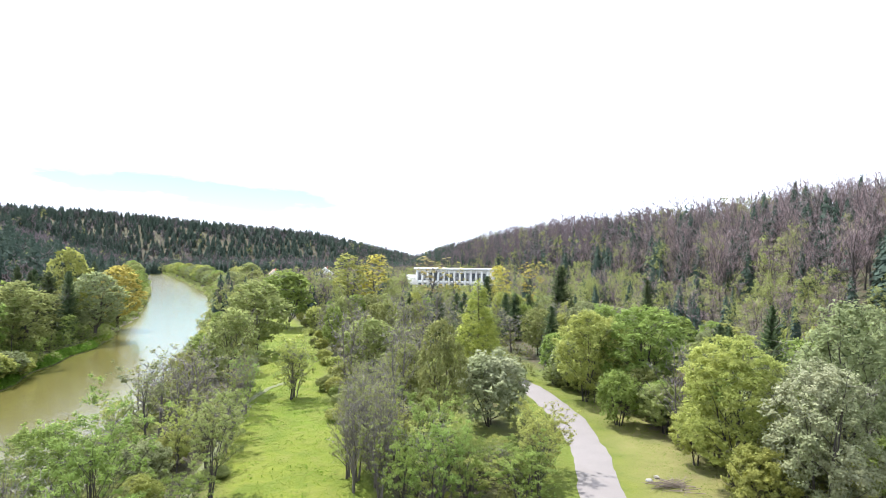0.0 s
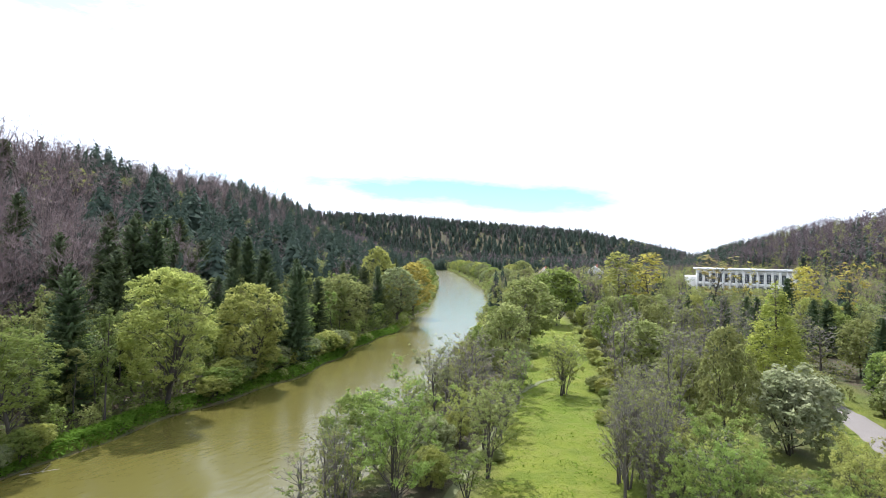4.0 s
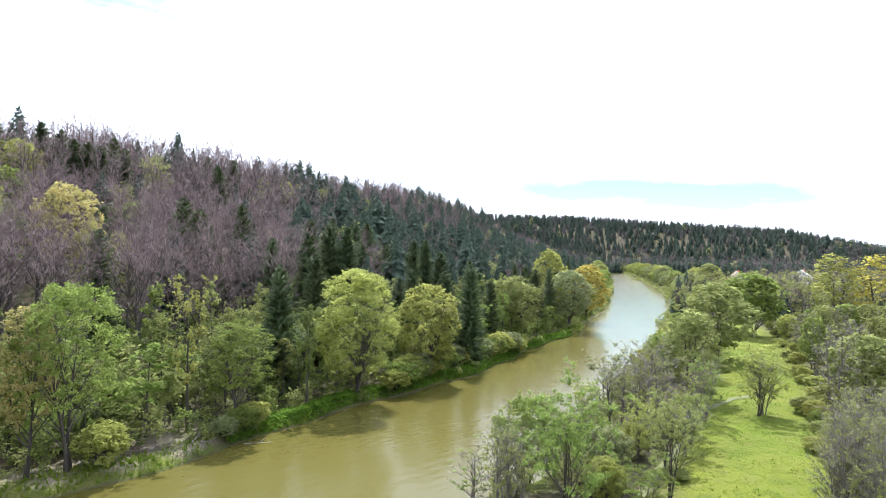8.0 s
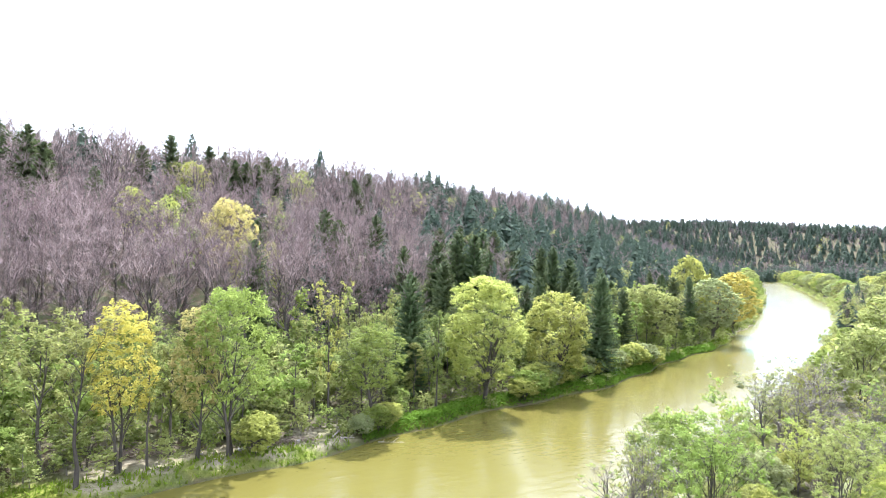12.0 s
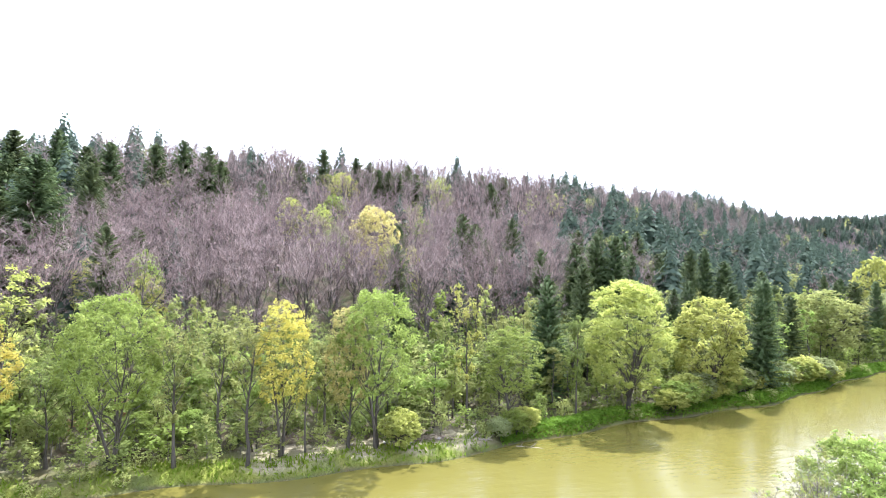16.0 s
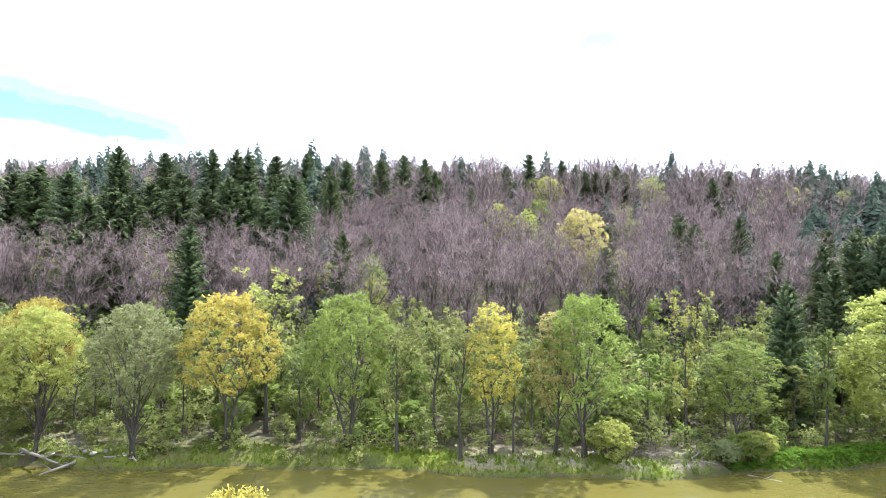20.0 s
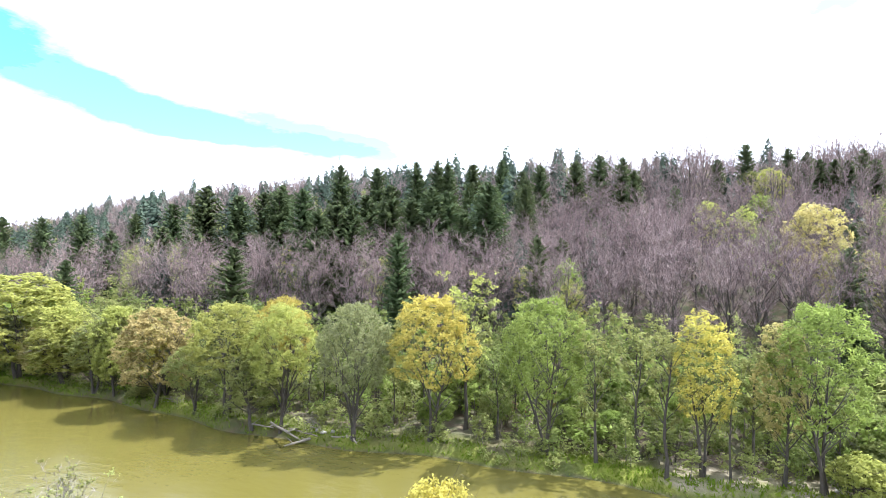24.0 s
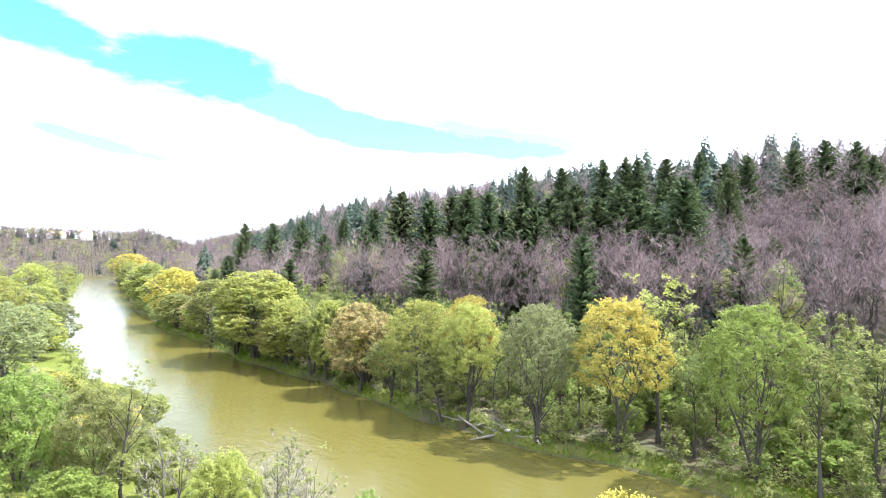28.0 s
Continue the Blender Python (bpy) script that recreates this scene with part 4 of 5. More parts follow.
def scatter(count, box, test, seed, gap):
    """Random standing places inside a box that pass the test and keep their distance."""
    r = np.random.RandomState(seed)
    out = []
    for _ in range(count * 12):
        if len(out) >= count:
            break
        x, y = r.uniform(box[0], box[1]), r.uniform(box[2], box[3])
        if test(x, y) and clear_of(x, y, gap) and all((x - a) ** 2 + (y - c) ** 2 > gap * gap for a, c in out):
            out.append((x, y))
    return out, r


def from_far(x, y):
    return float(far_bank(y)) - x


def from_near(x, y):
    return x - float(near_bank(y))


def az_of(x, y):
    return math.degrees(math.atan2(-x, y))


def kept_low(x, y, tall):
    """Trees on this side stay below the lines along which the river and the far wood lie open."""
    a = az_of(x, y)
    cap = np.interp(a, (-45, -38, -30, -20, -9, 0, 10, 14, 18, 22, 24, 29, 31, 36, 40, 45, 60, 115, 140, 146, 157, 159, 166, 172),
                    (-4.5, -4.5, -5.5, -4.5, -3.0, -3.0, -3.5, -5, -5, -5, -8.5, -9.5, -13, -14, -16, -18, -22, -22, -21.5, -20.5, -19, -12.5, -10, -8))
    if -9 < a < -0.8 and math.hypot(x, y) < 89:
        cap = min(cap, -10.0 if math.hypot(x, y) > 61 else -17.0)
    room = 20 + math.hypot(x, y) * math.tan(radians(float(cap))) - height_at(x, y)
    return min(tall, room)


# far-bank understorey
pts, r = scatter(110, (-190, -50, -160, 200), lambda x, y: 4 < from_far(x, y) < 26, 11, 3.6)
for x, y in pts:
    a = az_of(x, y)
    if 29 < a < 51 and r.rand() < 0.7:
        plant("spruce", "needle", x, y, r.uniform(12, 18), r.uniform(4.5, 6), "behind the willows", r)
    else:
        c = ("olive", "deep", "green", "deep")[r.randint(4)]
        plant("alder", c, x, y, r.uniform(7, 13), r.uniform(3, 5), "in the bank wood", r)
pts, r = scatter(230, (-170, -50, -150, 160), lambda x, y: 3 < from_far(x, y) < 28 and not (66 < az_of(x, y) < 97 and from_far(x, y) < 6), 19, 2.0)
for x, y in pts:
    if r.rand() < 0.6:
        plant("pole", ("green", "olive", "deep")[r.randint(3)], x, y, r.uniform(8, 13), r.uniform(2.2, 3.4), "in the bank wood", r)
    else:
        plant("alder", ("green", "olive", "grey", "deep", "deep")[r.randint(5)], x, y, r.uniform(4, 9), r.uniform(2.4, 4.2), "in the bank wood", r)
pts, r = scatter(150, (-120, -50, -110, 90), lambda x, y: 5 < from_far(x, y) < 24, 20, 2.0)
for x, y in pts:
    plant(("clump", "light_clump", "bush")[r.randint(3)], ("deep", "green", "deep", "olive", "deep")[r.randint(5)], x, y, r.uniform(3.0, 6.2), r.uniform(3, 4.6), "under the bank trees", r)
pts, r = scatter(95, (-200, -48, -170, 215), lambda x, y: 0.6 < from_far(x, y) < 4.5 and not 27 < y < 60, 12, 2.2)
for x, y in pts:
    plant("bush", ("green", "grey", "lime", "olive")[r.randint(4)], x, y, r.uniform(1.4, 3.2), r.uniform(2.2, 4.0), "at the water's edge", r)

# beeches and spruces up the far slope
def spruce_share(x, y):
    a, s = az_of(x, y), from_far(x, y)
    share = 0.08
    if 28 < a < 60:
        share = 0.68 if s < 80 else 0.42
    if 60 <= a < 104 and s > 110:
        share = 0.13
    if 104 < a < 128:
        share = 0.6 if s > 62 else 0.05
    if a >= 128:
        share = 0.5 if s > 62 else 0.05
    return share


pts, r = scatter(430, (-190, -70, -190, 200), lambda x, y: 24 < from_far(x, y) < 105 and 38 < az_of(x, y) < 150 and math.hypot(x, y) < 150, 13, 4.6)
for x, y in pts:
    q = r.rand()
    if q < spruce_share(x, y):
        big = 104 < az_of(x, y) < 128
        plant("spruce", "needle", x, y, r.uniform(18, 25) if big else r.uniform(13, 22), r.uniform(7.5, 10) if big else r.uniform(6, 8.5), "on the wooded slope", r)
    elif q > 0.91:
        plant("poplar", ("lime", "olive", "green")[r.randint(3)], x, y, r.uniform(12, 17), r.uniform(5, 7), "on the wooded slope", r)
    else:
        plant("beech", "olive", x, y, r.uniform(17, 22), r.uniform(7.5, 10), "on the wooded slope", r)


# the valley floor on this side
def near_free(x, y):
    if from_near(x, y) < 2 or abs(x - float(meadow_mid(y))) < 7.5 and y < 168:
        return False
    if abs(x - float(road_mid(y))) < 4.2 and y < 82:
        return False
    if 0 < x - float(road_mid(y)) < (13 if y < 50 else 7.5) and y < 68:
        return False
    if abs(x - 1.5 + (y - 60) * 0.12) < 2.2 and 58 < y < 92:
        return False
    return math.hypot(x, y) > 36 or y < 0


pts, r = scatter(330, (-95, 125, 36, 195), lambda x, y: near_free(x, y) and az_of(x, y) > -46, 14, 3.9)
for x, y in pts:
    d, q, a = math.hypot(x, y), r.rand(), az_of(x, y)
    if x < float(meadow_mid(y)):
        kind, c, where = *(("clump", "lime"), ("bare", "olive"), ("clump", "green"), ("clump", "olive"))[r.randint(4)], "between the river and the meadow"
        tall, wide = r.uniform(7, 11), r.uniform(4.0, 6)
    elif a > -9:
        where = "in the valley wood"
        tall, wide = r.uniform(8, 12.5), r.uniform(4, 6)
        if d > 95 and q < 0.22:
            kind, c, tall = "spruce", "needle", r.uniform(11, 16)
        elif q < 0.62:
            kind, c = "bare", "olive"
        else:
            kind, c = "clump", ("olive", "lime", "green")[r.randint(3)]
    else:
        where = "below the wooded hill"
        tall, wide = r.uniform(7, 12), r.uniform(5, 8)
        if d > 70 and q < 0.2:
            kind, c, tall, wide = "spruce", "needle", r.uniform(9, 14), r.uniform(4, 5.5)
        elif q < 0.38:
            kind, c = "bare", "olive"
        else:
            kind, c = "clump", ("green", "olive", "lime", "grey")[r.randint(4)]
    tall = kept_low(x, y, tall)
    if tall < 2.0:
        continue
    if tall < 5.0:
        kind, c, wide = "bush", c if c in ("olive", "green", "lime", "grey") else "olive", min(wide, tall * 1.2)
    plant(kind, c, x, y, tall, min(wide, tall * 0.75), where, r)
pts, r = scatter(85, (-9, 11, 38, 60), lambda x, y: near_free(x, y) and -13 < az_of(x, y) < 12, 16, 1.9)
for x, y in pts:
    a = az_of(x, y)
    bare_ = 4.5 < a
    tall = kept_low(x, y, 20 + math.hypot(x, y) * math.tan(radians(r.uniform(-19, -13.5))) - 2)
    if tall > 1.5:
        kind = ("thin_bush", "bare")[r.randint(2)] if bare_ and r.rand() < 0.6 else (("light_clump", "thin_bush", "light_clump")[r.randint(3)] if tall > 3.5 else "bush")
        plant(kind, ("lime", "lime", "green", "green")[r.randint(4)], x, y, tall, min(tall * 0.85, r.uniform(3.2, 5)), "between the meadow and the track", r)
pts, r = scatter(40, (-36, -17, 30, 70), lambda x, y: from_near(x, y) > 0.5 and x < float(meadow_mid(y)) - 5, 17, 2.6)
for x, y in pts:
    tall = kept_low(x, y, r.uniform(3, 8))
    if tall > 1.2:
        plant(("thin_bush", "bare", "light_clump")[r.randint(3)] if tall > 4.0 else "bush", ("olive", "lime", "green")[r.randint(3)], x, y, tall, r.uniform(2.8, 4.5), "between the river and the meadow", r)
pts, r = scatter(70, (-60, 2, 34, 165), lambda x, y: 5.0 < abs(x - float(meadow_mid(y))) < 8.2 and from_near(x, y) > 2, 39, 1.8)
for x, y in pts:
    tall = kept_low(x, y, r.uniform(0.9, 2.6))
    plant("bush", ("lime", "green", "olive", "lime")[r.randint(4)], x, y, max(0.7, tall), r.uniform(1.6, 3.4), "along the meadow's edge", r)
pts, r = scatter(85, (15, 60, 40, 90), lambda x, y: near_free(x, y) and -45 < az_of(x, y) < -11, 18, 2.4)
for x, y in pts:
    tall = kept_low(x, y, r.uniform(2.2, 7.5))
    plant("clump" if tall > 5 else "bush", ("green", "olive", "grey", "lime")[r.randint(4)], x, y, tall, r.uniform(3.5, 6), "beside the gravel track", r)
pts, r = scatter(110, (-60, 30, -150, -24), lambda x, y: from_near(x, y) > 1 and az_of(x, y) > 140 and not (az_of(x, y) < 160 and math.hypot(x, y) < 48), 15, 2.6)
for x, y in pts:
    tall = kept_low(x, y, r.uniform(4, 8))
    if tall > 1.5:
        plant(("light_clump", "bare", "thin_bush", "thin_bush")[r.randint(4)] if tall > 4 else "bush", ("olive", "lime", "lime", "grey")[r.randint(4)], x, y, tall, min(tall, r.uniform(3.2, 5)), "on the near river bank", r)


pts, r = scatter(60, (-40, 20, -110, -22), lambda x, y: from_near(x, y) > 1 and az_of(x, y) > 143 and not (az_of(x, y) < 160 and math.hypot(x, y) < 46), 31, 2.0)
for x, y in pts:
    tall = min(kept_low(x, y, r.uniform(2.2, 4.4)), 4.4)
    if tall > 1.2:
        plant("bush", ("lime", "green", "lime", "yellow", "olive")[r.randint(5)], x, y, tall, r.uniform(2.4, 4), "on the near river bank", r)


# ---- woods too many to count: joined low models ----
def low_models(kind, seed, count=6, far=False):
    out = []
    for v in range(count):
        r = np.random.RandomState(seed + v)
        b = Build()
        if kind == "spruce":
            n = 60 if far else 400
            lean = r.uniform(0.85, 1.15, 6)
            quads = []
            for i in range(n):
                g = 1 - ((i + 0.5) / n) ** 0.62
                a = i * 2.4 + r.uniform(-0.4, 0.4)
                l = (0.2 * (1 - g) ** 0.72 + 0.014) * r.uniform(0.8, 1.15) * lean[int(a) % 6]
                o, s = np.array([math.cos(a), math.sin(a), 0]), np.array([-math.sin(a), math.cos(a), 0])
                if far:
                    m0, m1, half, drop = 0.1, 0.95, l * 0.62, l * 0.75
                else:
                    m0 = r.uniform(0.2, 0.75)
                    m1, half, drop = m0 + r.uniform(0.25, 0.4), 0.010 + l * r.uniform(0.16, 0.26), 0.01 + l * r.uniform(0.15, 0.4)
                z = 0.05 + 0.95 * g - l * m0 * 0.25
                p, q, tip = o * l * m0 + [0, 0, z + 0.012], o * l * (m0 + m1) * 0.5 + [0, 0, z - drop * 0.5], o * l * m1 + [0, 0, z - drop]
                quads.append([p, q + s * half - [0, 0, drop * r.uniform(0, 0.4)], tip, q - s * half - [0, 0, drop * r.uniform(0, 0.4)]])
            b.add(np.array(quads), np.arange(len(quads) * 4).reshape(-1, 4))
            tube(b, np.array([[0, 0, 0], [0, 0, 0.5], [0, 0, 1.0]]), np.array([0.012, 0.008, 0.002]), 3)
        elif kind == "beech":
            order, ends, ways = grow(r, 1.0, 0.66, 1, 0.22, 8 if far else 11, 1.0, "dome", 0.0, 4 if far else 6, 3 if far else 6, 0.011, 0.06, 0.5)
            for pts, rad in order[0]:
                tube(b, pts[::2], (rad[::2] - 0.019) * 1.4 + 0.002, 3)
            if far:
                spikes(b, np.array([p[0][0] for p in order[1]]), np.array([p[0][-1] - p[0][0] for p in order[1]]), 0.0035)
            else:
                for pts, rad in order[1]:
                    tube(b, pts[[0, 2, 4]], np.array([0.0075, 0.005, 0.001]), 3)
            spikes(b, np.array([p[0][0] for p in order[2]]), np.array([p[0][2] - p[0][0] for p in order[2]]), 0.0022)
            spikes(b, ends, ways * 1.15, 0.0085 if far else 0.0034)
        elif kind == "shrub":
            order, ends, ways = grow(r, 1.0, 0.7, 1, 0.08, 8, 0.7, "round", 0.0, 3, 2, 0.01, 0.2)
            for pts, rad in order[0]:
                tube(b, pts[::3], (rad[::3] - 0.019) + 0.003, 3)
            leaves(b, leaf_points(r, ends, ways, 5, 0.06), r, 0.07, 1.5, 0.1)
        else:
            order, ends, ways = grow(r, 1.0, 0.6, 1, 0.15, 6 if far else 9, 0.75, "round", 0.0, 3 if far else 4, 3, 0.012, 0.1)
            for pts, rad in order[0]:
                tube(b, pts[::2], (rad[::2] - 0.019) + 0.002, 3)
            leaves(b, leaf_points(r, ends, ways, 3 if far else 8, 0.03), r, 0.055 if far else 0.027, 1.4, 0.1)
        v, f = b.arrays()
        out.append((v / np.percentile(v[:, 2], 99.5), f))
    return out


def wood(name, kind, mat, places, label, seed, far=False):
    """One joined wood."""
    models = low_models(kind, seed, 6, far)
    r = np.random.RandomState(seed)
    b = Build()
    v_all, f3, f4, n = [], [], [], 0
    ids = r.randint(0, len(models), len(places))
    px, py = places[:, 0], places[:, 1]
    pz = ground(px, py) - 0.2
    for (v, fs), k in zip(models, range(len(models))):
        sel = np.where(ids == k)[0]
        if not len(sel):
            continue
        a = r.uniform(0, 6.28, len(sel))
        h, wq = places[sel, 2], places[sel, 3]
        c, s = np.cos(a)[:, None], np.sin(a)[:, None]
        x = (v[None, :, 0] * c - v[None, :, 1] * s) * (h * wq)[:, None] + px[sel][:, None]
        y = (v[None, :, 0] * s + v[None, :, 1] * c) * (h * wq)[:, None] + py[sel][:, None]
        z = v[None, :, 2] * h[:, None] + pz[sel][:, None]
        offs = (np.arange(len(sel)) * len(v))[:, None, None]
        for size, store in ((3, f3), (4, f4)):
            part_f = [f for f in fs if f.shape[1] == size]
            if part_f:
                ff = np.concatenate(part_f)
                store.append((ff[None] + offs + n).reshape(-1, size))
        v_all.append(np.stack([x, y, z], -1).reshape(-1, 3))
        n += len(sel) * len(v)
    b.v = [np.concatenate(v_all)]
    b.f = [np.concatenate(s) for s in (f3, f4) if s]
    bark = BARK["spruce" if kind == "spruce" else "dark" if kind == "beech" else "grey"]
    return tagged(new(name, b.mesh(name, mat, True, bark if kind != "spruce" else None, len(b.f[0]))), label, "forest", kind="stuff")


def grid_places(spacing, box, seed):
    r = np.random.RandomState(seed)
    gx, gy = np.meshgrid(np.arange(box[0], box[1], spacing), np.arange(box[2], box[3], spacing))
    return np.stack([gx.ravel() + r.uniform(-0.45, 0.45, gx.size) * spacing, gy.ravel() + r.uniform(-0.45, 0.45, gx.size) * spacing], 1), r


def wooded(p, r, spruce, leafy, tall, wide):
    """Share places among spruce, beech and leafed trees."""
    q = r.rand(len(p))
    h = r.uniform(*tall, len(p))
    wq = r.uniform(*wide, len(p))
    rows = np.stack([p[:, 0], p[:, 1], h, wq], 1)
    return rows[q < spruce], rows[(q >= spruce) & (q < spruce + leafy)], rows[q >= spruce + leafy]


groups = {"spruce": [], "leafy": [], "beech": []}
distant = {"spruce": [], "leafy": [], "beech": []}


def gather(p, r, spruce, leafy, tall=(13, 20), wide=(0.8, 1.2)):
    for key, rows_ in zip(("spruce", "leafy", "beech"), wooded(p, r, spruce, leafy, tall, wide)):
        rows_[:, 2] *= 1.2 if key == "beech" else 1.0
        dd, aa = np.hypot(rows_[:, 0], rows_[:, 1]), np.degrees(np.arctan2(-rows_[:, 0], rows_[:, 1]))
        cap = np.where((np.abs(aa + 1) < 4.8) & (dd < 330), -2.3, np.where((aa > 22) & (aa < 30) & (dd < 760), np.interp(dd, (180, 760), (-6, -1.4)), 20.0))
        cap = np.where((aa > 163.4) & (aa < 166.6) & (dd > 400) & (dd < 745), 1.5, cap)
        rows_[:, 2] = np.clip(20 + dd * np.tan(np.radians(cap)) - ground(rows_[:, 0], rows_[:, 1]), 2.0, rows_[:, 2])
        away = np.hypot(rows_[:, 0], rows_[:, 1]) > 290
        groups[key].append(rows_[~away])
        distant[key].append(rows_[away])


STANDING = np.array([(a, c) for a, c, _ in STOOD])


def thin(p, gap):
    keep = np.ones(len(p), bool)
    for i in range(0, len(p), 500):
        dd = ((p[i:i + 500, None] - STANDING[None]) ** 2).sum(-1).min(1)
        keep[i:i + 500] = dd > gap * gap
    return p[keep]


# far slope, behind and between the single trees
p, r = grid_places(5.7, (-330, -60, -330, 330), 21)
s, d, a = far_bank(p[:, 1]) - p[:, 0], np.hypot(p[:, 0], p[:, 1]), np.degrees(np.arctan2(-p[:, 0], p[:, 1]))
sel = (s > 22) & (s < 215) & (a > 26) & (a < 168) & (d > 108)
p = thin(p[sel], 3.4)
s, a = far_bank(p[:, 1]) - p[:, 0], np.degrees(np.arctan2(-p[:, 0], p[:, 1]))
share = np.array([spruce_share(*q) for q in p])
q = r.rand(len(p))
size = np.stack([r.uniform(12, 20, len(p)) + 2.5 * smooth((s - 70) / 50), r.uniform(0.85, 1.3, len(p))], 1)
full = np.concatenate([p, size], 1)
patch = lumps(p[:, 0], p[:, 1], 40, 31) > 0.75
lead = (q >= share) & ((q > np.where(s < 55, 0.9, 0.96)) | patch & (q > 0.8))
tops = full[q < share] * [1, 1, 1.1, 1.22]
tops[:, 2] *= r.uniform(0.78, 1.1, len(tops))
groups["spruce"].append(tops)
groups["leafy"].append(full[lead] * [1, 1, 0.85, 1])
ridge_rows = full[(q >= share) & ~lead]
ridge_rows[:, 2] *= 1.0 + 0.22 * smooth((far_bank(ridge_rows[:, 1]) - ridge_rows[:, 0] - 75) / 40)
groups["beech"].append(ridge_rows)
# saplings and shrubs under the bank wood
p, r = grid_places(2.2, (-150, -50, -190, 200), 27)
s, a = far_bank(p[:, 1]) - p[:, 0], np.degrees(np.arctan2(-p[:, 0], p[:, 1]))
open_bank = (a > 66) & (a < 97) & (s < 13)
keep = (s > 2.5) & (s < 52) & ((s < 28) | (r.rand(len(p)) < 0.3)) & (r.rand(len(p)) < np.where(open_bank, np.where(s < 5, 0.35, 0.9), 0.95)) & (lumps(p[:, 0], p[:, 1], 16, 41) > -0.8)
p, s = p[keep], s[keep]
tall = r.uniform(1.6, 4.4, len(p)) * np.where((s > 7) & (r.rand(len(p)) < 0.45), 1.8, 1.0)
rows_ = np.stack([p[:, 0], p[:, 1], tall, r.uniform(0.7, 1.15, len(p)) * np.where(tall < 3.6, 1.5, 1.0)], 1)
pick = r.rand(len(p))
sapling = [rows_[pick < 0.4], rows_[(pick >= 0.4) & (pick < 0.75)], rows_[pick >= 0.75]]
# waterside shrubs along both banks
edge = []
for side_, line, lo, hi in ((-1, far_bank, -560, 700), (1, near_bank, -540, 700)):
    ys = np.arange(lo, hi, 1.7)
    ys = ys[(r.rand(len(ys)) < 0.75) & ~((side_ < 0) & (ys > 2) & (ys < 20)) & ~((side_ < 0) & (ys > 30) & (ys < 62) & (r.rand(len(ys)) < 0.9))]
    off = r.uniform(0.3, 3.2, len(ys))
    edge.append(np.stack([line(ys) + side_ * off, ys, r.uniform(0.8, 2.6, len(ys)) * np.where(np.abs(ys) > 150, 1.9 if side_ < 0 else 1.3, 1.0), r.uniform(1.2, 1.9, len(ys))], 1))
sapling.append(np.concatenate(edge))
# low shrubs on the valley floor this side
p, r = grid_places(3.6, (-100, 130, 36, 170), 28)
free = np.array([near_free(*q) for q in p])
p = p[free & (r.rand(len(p)) < 0.6)]
sapling.append(np.stack([p[:, 0], p[:, 1], np.array([min(h, max(0.6, kept_low(x, y, h))) for (x, y), h in zip(p, r.uniform(1.0, 4.0, len(p)))]), r.uniform(1.1, 1.7, len(p))], 1))
# ends of the valley, far side
p, r = grid_places(9.0, (-900, -150, 300, 900), 22)
s, a = far_bank(p[:, 1]) - p[:, 0], np.degrees(np.arctan2(-p[:, 0], p[:, 1]))
gather(p[(s > 4) & (s < 200) & (a > 24) & (a < 46)], r, 0.78, 0.03)
p, r = grid_places(9.0, (-520, -60, -900, -320), 23)
s, a = far_bank(p[:, 1]) - p[:, 0], np.degrees(np.arctan2(-p[:, 0], p[:, 1]))
gather(p[(s > 14) & (s < 190) & (a > 140) & (a < 180)], r, 0.15, 0.15)
# right-hand hill
p, r = grid_places(5.6, (-90, 260, 60, 620), 24)
d, a, sn = np.hypot(p[:, 0], p[:, 1]), np.degrees(np.arctan2(-p[:, 0], p[:, 1])), p[:, 0] - near_bank(p[:, 1])
base = np.interp(p[:, 1], (-400, 0, 200, 343, 566, 900, 1400), (120, 85, 58, 26, -25, -80, -150))
up = (p[:, 0] - base) / 96
sel = (a > -50) & (sn > 3) & (up < 1.6) & ((d > 185) | (p[:, 0] > 105) | (up > 0.25) | (d > 125) & (a < -9)) & (d > 112) & ~((np.abs(p[:, 0] - 5) < 42) & (np.abs(p[:, 1] - 342) < 24))
p = thin(p[sel], 3.5)
up = (p[:, 0] - np.interp(p[:, 1], (-400, 0, 200, 343, 566, 900, 1400), (120, 85, 58, 26, -25, -80, -150))) / 96
gather(p[up > 0.3], r, 0.2, 0.07)
gather(p[up <= 0.3], r, 0.16, 0.5, (8, 14))
# far hills at both ends
p, r = grid_places(11.0, (-1250, 120, 640, 1500), 25)
d, a = np.hypot(p[:, 0], p[:, 1]), np.degrees(np.arctan2(-p[:, 0], p[:, 1]))
gather(p[(a > -8) & (a < 48) & (d > 560) & (d < 1330)], r, 0.76, 0.01, (13, 21), (1.2, 1.6))
p, r = grid_places(8.5, (-420, 90, -900, -300), 26)
d, sn = np.hypot(p[:, 0], p[:, 1]), p[:, 0] - near_bank(p[:, 1])
gather(p[(sn > 4) & (d <= 600)], r, 0.04, 0.5, (9, 13), (1.0, 1.5))
p, r = grid_places(6.5, (-420, 90, -900, -300), 29)
d, a = np.hypot(p[:, 0], p[:, 1]), np.degrees(np.arctan2(-p[:, 0], p[:, 1])) % 360
gather(p[(d > 590) & (d < 860) & (a > 150) & (a < 182)], r, 0.05, 0.1, (9, 13), (1.3, 1.8))
